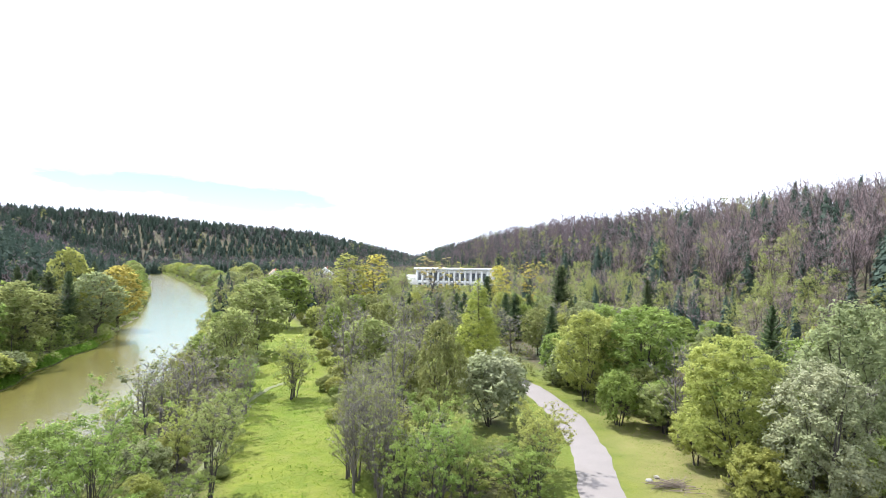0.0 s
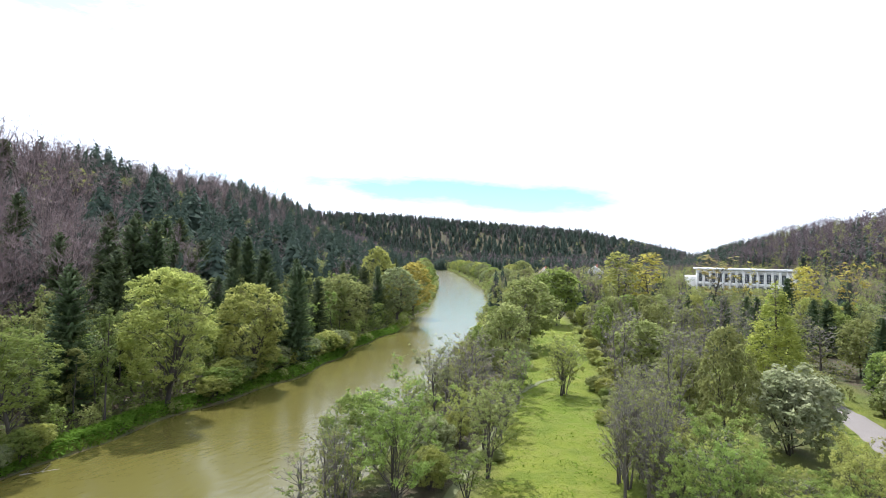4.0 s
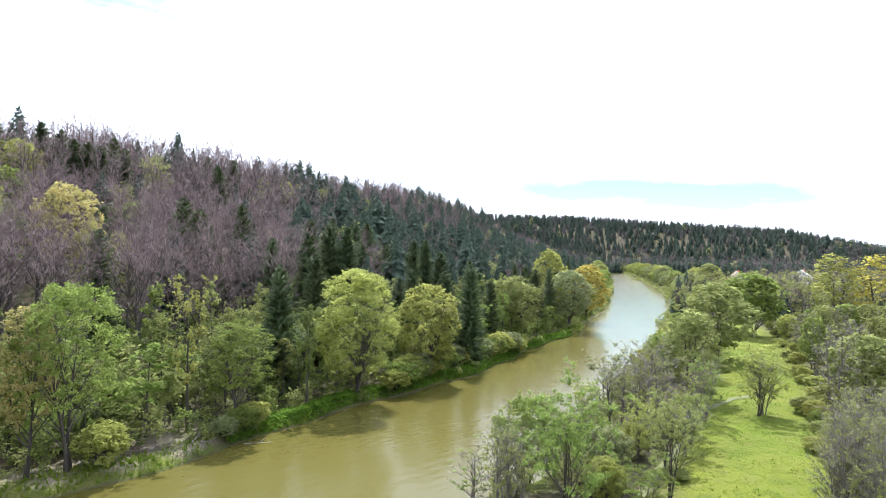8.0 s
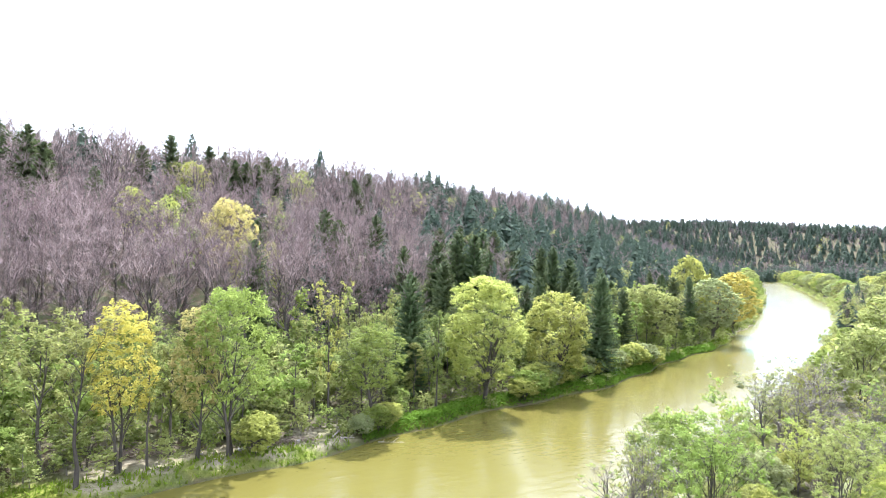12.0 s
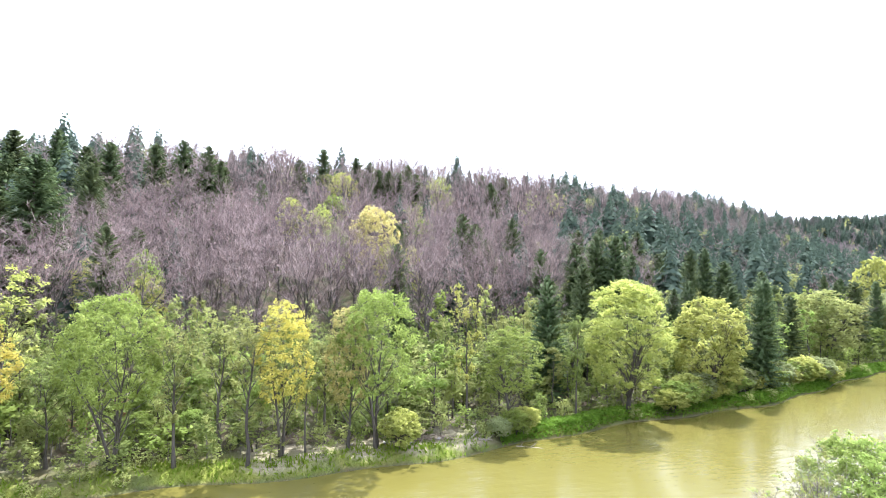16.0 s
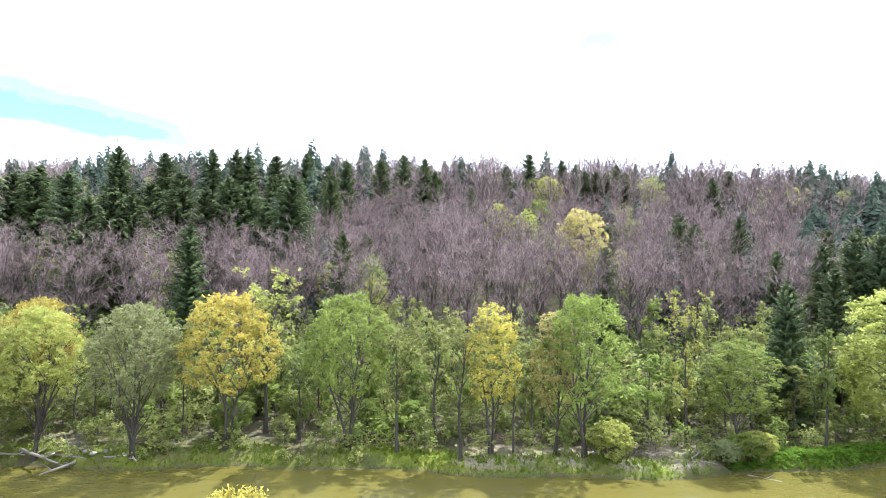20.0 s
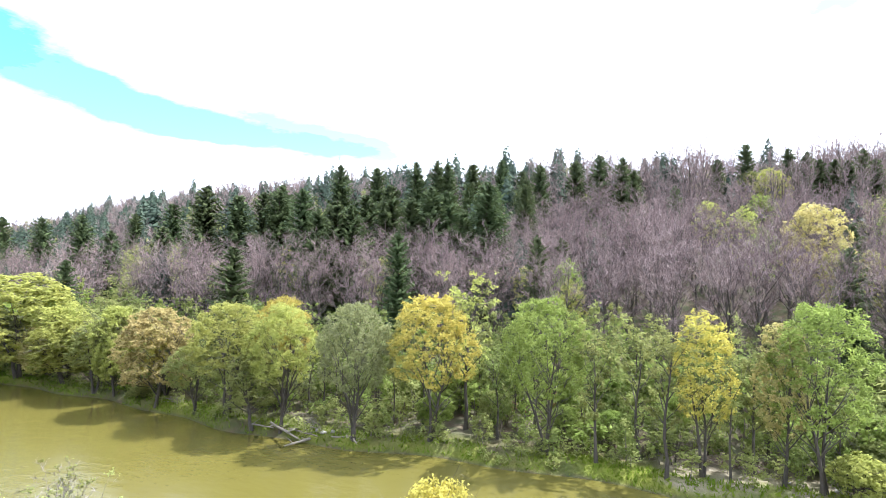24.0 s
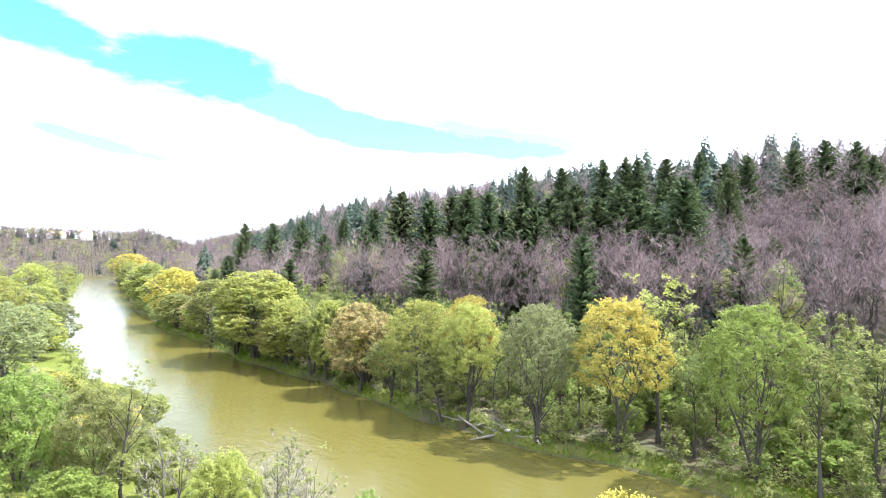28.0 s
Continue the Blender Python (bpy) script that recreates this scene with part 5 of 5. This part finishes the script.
for far, store in ((False, groups), (True, distant)):
    pre = "distant_" if far else ""
    tail = " on the distant hills" if far else " on the hillsides"
    # spruces wear the bluish, darker needles that stand in for haze and shade
    wood(pre + "spruce_wood", "spruce", LEAF["haze_shade_needle"], np.concatenate(store["spruce"]), "dark spruces standing close" + tail, 51, far)
    wood(pre + "leafing_wood", "leafy", LEAF["olive"], np.concatenate(store["leafy"]), "yellow-green trees coming into leaf" + tail, 52, far)
    # only the distant beeches take the haze-tinted twig colour
    wood(pre + "beech_wood", "beech", BARK["hazed_beech" if far else "beech"], np.concatenate(store["beech"]), "leafless purple-brown beech wood" + tail, 53, far)
for rows_, mat, words, seed in ((sapling[0], "deep", "deep green saplings under the bank trees", 54), (sapling[1], "olive", "olive-green saplings under the bank trees", 55), (sapling[2], "green", "fresh green saplings under the bank trees", 56),
                                (sapling[3], "olive", "olive-green shrubs along both water's edges", 57), (sapling[4], "olive", "olive-green shrubs on the valley floor", 58)):
    wood("undergrowth", "shrub", LEAF[mat], rows_, words, seed)

# tufts of grass on the meadow and the verges
r = np.random.RandomState(61)
p = np.stack([r.uniform(-45, 34, 52000), r.uniform(36, 130, 52000)], 1)
g, dry, _ = cover(p[:, 0], p[:, 1])
p = p[(np.maximum(g, dry) > r.uniform(0.2, 1.0, len(p))) & (np.abs(p[:, 0] - road_mid(p[:, 1])) > 2.4) & (p[:, 0] > near_bank(p[:, 1]) + 0.5)]
ys = r.uniform(-160, 210, 9000)
off = r.uniform(0.15, 4.0, 9000)
keep = np.clip(0.65 + 0.5 * lumps(far_bank(ys) - off, ys, 9, 8), 0.1, 1) > r.rand(9000)
p = np.concatenate([p, np.stack([far_bank(ys) - off, ys], 1)[keep]])
base = np.stack([p[:, 0], p[:, 1], ground(p[:, 0], p[:, 1]) - 0.03], 1)
b = Build()
for _ in range(3):
    up_way = np.stack([r.normal(0, 0.07, len(p)), r.normal(0, 0.07, len(p)), r.uniform(0.05, 0.15, len(p))], 1)
    spikes(b, base + np.stack([r.normal(0, 0.1, len(p)), r.normal(0, 0.1, len(p)), np.zeros(len(p))], 1), up_way, r.uniform(0.014, 0.03, (len(p), 1)))
ys = r.uniform(-170, 240, 15000)
off = r.uniform(0.2, 3.6, 15000)
keep = np.clip(0.7 + 0.5 * lumps(far_bank(ys) - off, ys, 9, 8), 0.1, 1) > r.rand(15000)
px, py = (far_bank(ys) - off)[keep], ys[keep]
n = len(px)
spikes(b, np.stack([px, py, ground(px, py) - 0.03], 1), np.stack([r.normal(0, 0.2, n), r.normal(0, 0.2, n), r.uniform(0.2, 0.6, n)], 1), r.uniform(0.06, 0.14, (n, 1)))
herbs = Build()
ys = r.uniform(25, 125, 26000)
off = r.uniform(0.05, 1.0, 26000) ** 0.8 * np.interp(ys, (25, 32, 60, 85, 125), (1.6, 3.4, 3.4, 2.4, 2.0))
px = far_bank(ys) - off
leaves(herbs, np.stack([px, ys, ground(px, ys) + r.uniform(0.05, 0.5, len(ys))], 1), r, 0.2, 1.8, 0.0, np.stack([px, ys, ground(px, ys) - 1.0], 1))
mx, my = r.uniform(-62, 12, 60000), r.uniform(36, 165, 60000)
keep = (np.abs(mx - meadow_mid(my)) < 7.5) & (lumps(mx, my, 5, 43) + 0.5 * lumps(mx, my, 1.7, 44) > r.uniform(-0.3, 1.1, len(mx)))
mx, my = mx[keep], my[keep]
leaves(b, np.stack([mx, my, ground(mx, my) + r.uniform(0.02, 0.2, len(mx))], 1), r, 0.13, 1.8, 0.0, np.stack([mx, my, ground(mx, my) - 1.0], 1))
tagged(new("bank_herbs", herbs.mesh("bank_herbs", LEAF["herb"])), "lush bright green herbs along the river bank", "herbs", kind="stuff")
tagged(new("grass", b.mesh("grass", LEAF["grass"])), "fresh green grass tufts on the meadow and banks", "grass", kind="stuff")


# ---- buildings ----
def plain(name, a, b, scale=1.5, rough=0.85, metal=0.0):
    m, n = material(name)
    place = n.add("ShaderNodeNewGeometry").outputs["Position"]
    c = n.mix(n.noise(scale, 4, 0.6, place), a, b)
    c = hue_shift(n, c, 0.01, 0.12)
    bump = n.add("ShaderNodeBump", Strength=0.25, Distance=0.02, Height=n.noise(scale * 9, 3, 0.6, place))
    finish(n, n.add("ShaderNodeBsdfPrincipled", Base_Color=c, Roughness=rough, Metallic=metal, Normal=bump.outputs[0]).outputs[0])
    return m


RENDER_WHITE = plain("white_render", (0.70, 0.68, 0.63), (0.80, 0.79, 0.76), 0.4)
ROOF_WHITE = plain("white_roof_sheet", (0.80, 0.80, 0.80), (0.72, 0.73, 0.74), 0.3, 0.6)
TILE_RED = plain("red_roof_tile", (0.42, 0.13, 0.08), (0.50, 0.20, 0.13), 0.8)
TILE_ROSE = plain("faded_roof_tile", (0.52, 0.33, 0.27), (0.58, 0.42, 0.36), 0.8)
GLASS = plain("dark_window_glass", (0.05, 0.06, 0.07), (0.09, 0.10, 0.12), 0.5, 0.12)
WOOD = plain("bleached_wood", (0.145, 0.125, 0.106), (0.23, 0.205, 0.18), 2.0)
WOOD_RED = plain("red_brown_boards", (0.30, 0.13, 0.09), (0.40, 0.20, 0.14), 2.0)
STONE = plain("pale_river_stone", (0.19, 0.178, 0.16), (0.27, 0.255, 0.235), 2.0)
STICK = plain("dry_stick", (0.13, 0.098, 0.078), (0.21, 0.165, 0.135), 1.2)


def box(b, x0, x1, y0, y1, z0, z1, soft=0.0):
    """A block with slightly cut edges."""
    c = min(soft, (x1 - x0) / 3, (y1 - y0) / 3, (z1 - z0) / 3)
    if c <= 0:
        v = [(x, y, z) for z in (z0, z1) for x, y in ((x0, y0), (x1, y0), (x1, y1), (x0, y1))]
        b.add(v, [[0, 3, 2, 1], [4, 5, 6, 7], [0, 1, 5, 4], [1, 2, 6, 5], [2, 3, 7, 6], [3, 0, 4, 7]])
        return
    ring = lambda e, z: [(x0 + e, y0 + e, z), (x1 - e, y0 + e, z), (x1 - e, y1 - e, z), (x0 + e, y1 - e, z)]
    v = ring(c, z0) + ring(0, z0 + c) + ring(0, z1 - c) + ring(c, z1)
    f = [[3, 2, 1, 0], [12, 13, 14, 15]]
    for k in range(3):
        for i in range(4):
            j = (i + 1) % 4
            f.append([k * 4 + i, k * 4 + j, k * 4 + 4 + j, k * 4 + 4 + i])
    b.add(v, f)


def block(name, mat, parent, label, *sizes, soft=0.03):
    b = Build()
    box(b, *sizes, soft=soft)
    return part(name, b.mesh(name, mat), parent, label)


def windowed_wall(b, x0, x1, y0, y1, z0, z1, holes):
    """A wall along x with openings (left, right, sill, head) through it."""
    xs = sorted({x0, x1, *(h[0] for h in holes), *(h[1] for h in holes)})
    for a, c in zip(xs[:-1], xs[1:]):
        cut = sorted((h[2], h[3]) for h in holes if h[0] <= a + 1e-6 and h[1] >= c - 1e-6)
        z = z0
        for lo, hi in cut + [(z1, z1)]:
            if lo > z + 1e-6:
                box(b, a, c, y0, y1, z, lo)
            z = hi


def window(parent, x0, x1, y, z0, z1, cols, rows_):
    """A framed window with glazing bars and single panes, set back in its opening."""
    win = new("window")
    win.parent = parent
    b = Build()
    t = 0.09
    box(b, x0, x0 + t, y, y + 0.1, z0, z1)
    box(b, x1 - t, x1, y, y + 0.1, z0, z1)
    box(b, x0 + t, x1 - t, y, y + 0.1, z0, z0 + t)
    box(b, x0 + t, x1 - t, y, y + 0.1, z1 - t, z1)
    for i in range(1, cols):
        x = x0 + (x1 - x0) * i / cols
        box(b, x - 0.035, x + 0.035, y + 0.01, y + 0.09, z0 + t, z1 - t)
    part("window_frame", b.mesh("window_frame", RENDER_WHITE), win)
    b = Build()
    for k in range(rows_):
        lo, hi = z0 + t + (z1 - z0 - 2 * t) * k / rows_, z0 + t + (z1 - z0 - 2 * t) * (k + 1) / rows_
        box(b, x0 + t, x1 - t, y + 0.045, y + 0.065, lo + 0.03, hi - 0.03)
    part("pane", b.mesh("pane", GLASS), win)
    return win


def hall():
    """Long white works hall with tall windows between pilasters under a flat white roof."""
    top = new("works_hall")
    wide, deep, tall = 46.0, 18.0, 13.0
    holes = []
    for i in range(13):
        x = -21.5 + i * 3.4
        holes += [(x, x + 2.1, 6.2, 11.2), (x, x + 2.1, 1.4, 4.6)]
    b = Build()
    windowed_wall(b, -wide / 2, wide / 2, 0, 0.4, -1.5, tall, holes)
    part("wall", b.mesh("wall", RENDER_WHITE), top, "white rendered front wall")
    for sizes in ((-wide / 2, -wide / 2 + 0.4, 0.4, deep, -1.5, tall), (wide / 2 - 0.4, wide / 2, 0.4, deep, -1.5, tall), (-wide / 2 + 0.4, wide / 2 - 0.4, deep - 0.4, deep, -1.5, tall)):
        block("wall", RENDER_WHITE, top, "", *sizes)
    for i in range(14):
        x = -22.15 + i * 3.4
        block("pilaster", RENDER_WHITE, top, "", x - 0.3, x + 0.3, -0.32, 0.0, -1.4, tall - 0.2)
    for x0, x1, z0, z1 in holes:
        window(top, x0, x1, 0.18, z0, z1, 3, 4 if z1 > 6 else 2)
    block("roof", ROOF_WHITE, top, "bright white flat roof slab", -wide / 2 - 1.0, wide / 2 + 1.0, -1.0, deep + 0.8, tall, tall + 1.0, soft=0.08)
    block("floor", RENDER_WHITE, top, "", -wide / 2 + 0.4, wide / 2 - 0.4, 0.4, deep - 0.4, 5.0, 5.3)
    block("annex", RENDER_WHITE, top, "lower white side wing", -wide / 2 - 10, -wide / 2 - 0.02, 3, 14, -1.5, 9.2, soft=0.05)
    return top


def gable_house(tall, wide, deep, roof, tile, label, wall_label):
    """White house with a steep tiled roof, chimney and rows of windows."""
    top = new("house")
    cols = max(2, int(wide // 2.6))
    holes = [(-wide / 2 + (i + 0.5) * wide / cols - 0.55, -wide / 2 + (i + 0.5) * wide / cols + 0.55, z, z + 1.5) for z in np.arange(1.0, tall - 1.6, 2.8) for i in range(cols)]
    b = Build()
    windowed_wall(b, -wide / 2, wide / 2, 0, 0.35, -2.5, tall, holes)
    part("wall", b.mesh("wall", RENDER_WHITE), top, wall_label)
    for x in (-wide / 2, wide / 2 - 0.35):
        b = Build()
        box(b, x, x + 0.35, 0.35, deep, -2.5, tall)
        part("wall", b.mesh("wall", RENDER_WHITE), top)
    block("wall", RENDER_WHITE, top, "", -wide / 2 + 0.35, wide / 2 - 0.35, deep - 0.35, deep, -2.5, tall)
    b = Build()
    h = wide / 2
    b.add([(-h, 0, tall), (h, 0, tall), (0, 0, tall + roof), (-h, 0.35, tall), (h, 0.35, tall), (0, 0.35, tall + roof)], [[0, 1, 2], [5, 4, 3]])
    b.add([(-h, 0, tall), (0, 0, tall + roof), (0, 0.35, tall + roof), (-h, 0.35, tall), (h, 0, tall), (h, 0.35, tall)], [[0, 1, 2, 3], [1, 4, 5, 2]])
    part("gable", b.mesh("gable", RENDER_WHITE), top)
    for s in (-1, 1):
        b = Build()
        e, t = 0.7, 0.25
        x1, z1 = s * (h + e), tall - e * roof / h
        p = [(0, -e, tall + roof + 0.02), (x1, -e, z1 + 0.02), (x1, deep + e, z1 + 0.02), (0, deep + e, tall + roof + 0.02)]
        b.add(p + [(x, y, z + t) for x, y, z in p], [[0, 3, 2, 1], [4, 5, 6, 7], [0, 1, 5, 4], [1, 2, 6, 5], [2, 3, 7, 6], [3, 0, 4, 7]])
        part("roof", b.mesh("roof", tile), top, label)
    block("chimney", TILE_RED, top, "", 0.8, 1.5, deep * 0.6, deep * 0.6 + 0.7, tall + roof * 0.5, tall + roof + 0.9)
    for x0, x1, z0, z1 in holes:
        window(top, x0, x1, 0.12, z0, z1, 2, 2)
    return top


def set_at(ob, a, d, turn, lift=0.0):
    x, y = polar(a, d)
    ob.matrix_basis = pose(x, y, height_at(x, y) + lift, 0, 0, turn)
    return ob


works = hall()
works.matrix_basis = pose(5.4, 336, 2.4, 0, 0, -17)
tagged(works, "long white works hall with tall windows and flat roof", "building")
tagged(set_at(gable_house(7.5, 11, 13, 6.5, TILE_RED, "steep red tiled roof", "white gable wall"), 164.6, 742, 172), "large white house with steep red roof on the ridge", "house")
tagged(set_at(gable_house(3.4, 8, 9, 3.4, TILE_ROSE, "faded pink tiled roof", "white wall"), 167.3, 752, 120), "white house with faded pink roof among trees on the ridge", "house")
tagged(set_at(gable_house(3.2, 7, 8, 3.2, TILE_RED, "red tiled roof", "white wall"), 166.2, 750, 235), "small white house with red roof on the ridge", "house")
tagged(set_at(gable_house(3.2, 8, 9, 3.2, TILE_RED, "red tiled roof", "white wall"), 157.3, 755, 250), "small house with red roof at the wood's edge", "house")
tagged(set_at(gable_house(6, 9, 10, 3.5, ROOF_WHITE, "pale sheet roof", "white wall"), 12.0, 330, 10, 3.5), "white house with pale roof behind yellow poplars", "house")
tagged(set_at(gable_house(5, 8, 9, 4, TILE_ROSE, "faded tiled roof", "white wall"), 16.9, 400, 20, 2.0), "small white house among valley trees", "house")


# ---- driftwood, brush and small things on the far bank ----
def log_thing(x, y, long, thick, turn, tip, r, label):
    """A bleached stem with broken branch stubs."""
    top = new("driftwood_log")
    t = np.linspace(0, 1, 7)
    path = np.stack([t * long, r.normal(0, 0.05, 7) * long * 0.15, r.normal(0, 0.02, 7) + tip * t * long], 1)
    b = Build()
    tube(b, path, thick * (1 - 0.55 * t), 7)
    part("stem", b.mesh("stem", WOOD, False), top)
    for k in range(4):
        b = Build()
        p = path[r.randint(1, 6)]
        w_ = np.array([r.uniform(0.2, 0.6), r.choice([-1, 1]) * r.uniform(0.3, 0.8), r.uniform(0.1, 0.6)]) * r.uniform(0.6, 1.5)
        tube(b, np.stack([p, p + w_ * 0.5 + r.normal(0, 0.04, 3), p + w_]), np.array([0.4, 0.28, 0.08]) * thick, 5)
        part("branch_stub", b.mesh("branch_stub", WOOD, False), top)
    top.matrix_basis = pose(x, y, max(height_at(x, y), -0.1) + thick * 0.7, 0, 0, turn)
    return tagged(top, label, "log", "driftwood on the bank")


r = np.random.RandomState(71)
for x, y, long, thick, turn, tip in ((-52.5, -44, 8.5, 0.17, 58, 0.05), (-51.2, -37.5, 3.2, 0.17, -20, -0.03), (-52, -41, 5.0, 0.12, 75, 0.02), (-51.6, -35, 4.2, 0.1, 100, 0.0),
                                     (-52.6, -33, 3.5, 0.11, 40, 0.05), (-53.2, -40, 4.5, 0.12, 15, 0.12), (-51.5, -46.5, 4.0, 0.12, 85, 0.0), (-54, -36, 3.5, 0.1, 120, 0.1)):
    log_thing(x, y, long, thick, turn, tip, r, "bleached driftwood log lying on the grassy bank")
log_thing(-55.0, 26.5, 3.0, 0.1, 60, 0.0, r, "bleached stick lying at the water's edge")
log_thing(-55.8, 21.5, 2.6, 0.12, 130, 0.25, r, "grey root stock leaning out of the water")
log_thing(-55.5, 22.3, 2.2, 0.1, 20, 0.2, r, "grey root stock leaning out of the water")


def brush(x, y, long, deep, tall, count, turn, mat, label, seed):
    """A heap of cut sticks."""
    r = np.random.RandomState(seed)
    b = Build()
    for _ in range(count):
        c = np.array([r.uniform(-0.5, 0.5) * long, r.normal(0, 0.25) * deep, 0])
        c[2] = r.uniform(0.05, tall) * (1 - (2 * c[0] / long) ** 2 * 0.7)
        d = unit(np.array([r.normal(0, 1), r.normal(0, 0.5), r.normal(0, 0.18)])) * r.uniform(0.5, 1.3)
        tube(b, np.stack([c - d, c + r.normal(0, 0.05, 3), c + d]), np.array([0.028, 0.022, 0.008]) * r.uniform(0.6, 1.4), 4)
    ob = new("brushwood", b.mesh("brushwood", mat))
    ob.matrix_basis = pose(x, y, height_at(x, y) + 0.02, 0, 0, turn)
    return tagged(ob, label, "brush pile")


brush(-59.5, 3.5, 7.0, 1.6, 0.9, 140, 85, STICK, "long low heap of cut branches on the sandy bank", 5)
brush(-56.6, 17.5, 4.0, 1.2, 0.5, 60, 80, STICK, "scattered sticks on the pale sand bank", 6)
brush(25.5, 61.0, 5.0, 2.6, 1.5, 150, 20, STICK, "heap of dry brushwood beside the grassy verge", 7)
brush(18.6, 45.0, 2.4, 1.5, 0.7, 70, 0, STICK, "small heap of dry brushwood beside the gravel track", 8)
brush(-53.5, -39.5, 4.0, 2.4, 0.6, 70, 60, WOOD, "tangle of bleached driftwood branches", 9)
brush(-55.0, -62.0, 3.5, 1.5, 0.6, 40, 70, WOOD, "tangle of bleached driftwood branches at the water's edge", 10)


def stone(x, y, size, seed):
    r = np.random.RandomState(seed)
    bm = bmesh.new()
    bmesh.ops.create_icosphere(bm, subdivisions=2, radius=size)
    for v in bm.verts:
        v.co *= 1 + 0.25 * noise.noise(v.co * 2.2 / size + Vector((seed, 0, 0)))
        v.co.z *= 0.55
    me = bpy.data.meshes.new("stone")
    bm.to_mesh(me)
    bm.free()
    me.materials.append(STONE)
    ob = new("stone", me)
    ob.matrix_basis = pose(x, y, max(height_at(x, y), 0) + size * 0.3, 0, 0, r.uniform(0, 360))
    tagged(ob, "pale rounded stone on the river bank", "stone", "stones on the bank")


for k, (x, y, size) in enumerate(((-52.4, -37.2, 0.4), (-52.0, -36.3, 0.35), (-52.8, -35.6, 0.3), (-56.3, 15.0, 0.25), (-56.9, 12.5, 0.3), (-57.5, 9.0, 0.2), (-56.5, 18.2, 0.28), (17.4, 46.5, 0.3), (18.3, 47.2, 0.25))):
    stone(x, y, size, k)


# reddish board hut with a rail fence in the bank wood
hut = new("board_hut")
for i in range(6):
    block("board", WOOD_RED, hut, "", -0.62 + i * 0.21, -0.43 + i * 0.21, -0.6, -0.56, 0.0, 2.3 + 0.03 * (i % 2), soft=0.01)
for x in (-0.62, 0.59):
    block("side_wall", WOOD_RED, hut, "", x, x + 0.04, -0.55, 0.55, 0.0, 2.25, soft=0.01)
block("back_wall", WOOD_RED, hut, "", -0.58, 0.58, 0.52, 0.56, 0.0, 2.25, soft=0.01)
block("roof", WOOD, hut, "grey board roof", -0.85, 0.85, -0.85, 0.8, 2.35, 2.43, soft=0.02)
hx, hy = polar(101.8, 72)
hut.matrix_basis = pose(hx, hy, height_at(hx, hy) - 0.05, 0, 0, -90)
tagged(hut, "small red-brown board hut among the bank trees", "hut")
fence = new("rail_fence")
for i in range(5):
    block("post", WOOD_RED, fence, "", i * 1.7, i * 1.7 + 0.12, 0, 0.12, -0.3, 1.25, soft=0.015)
for z in (0.45, 0.95):
    block("rail", WOOD_RED, fence, "", -0.2, 7.1, -0.06, -0.005, z, z + 0.12, soft=0.015)
fx, fy = polar(109.5, 72)
fence.matrix_basis = pose(fx, fy, height_at(fx, fy), 0, 0, 82)
tagged(fence, "weathered red-brown rail fence in the bank wood", "fence")
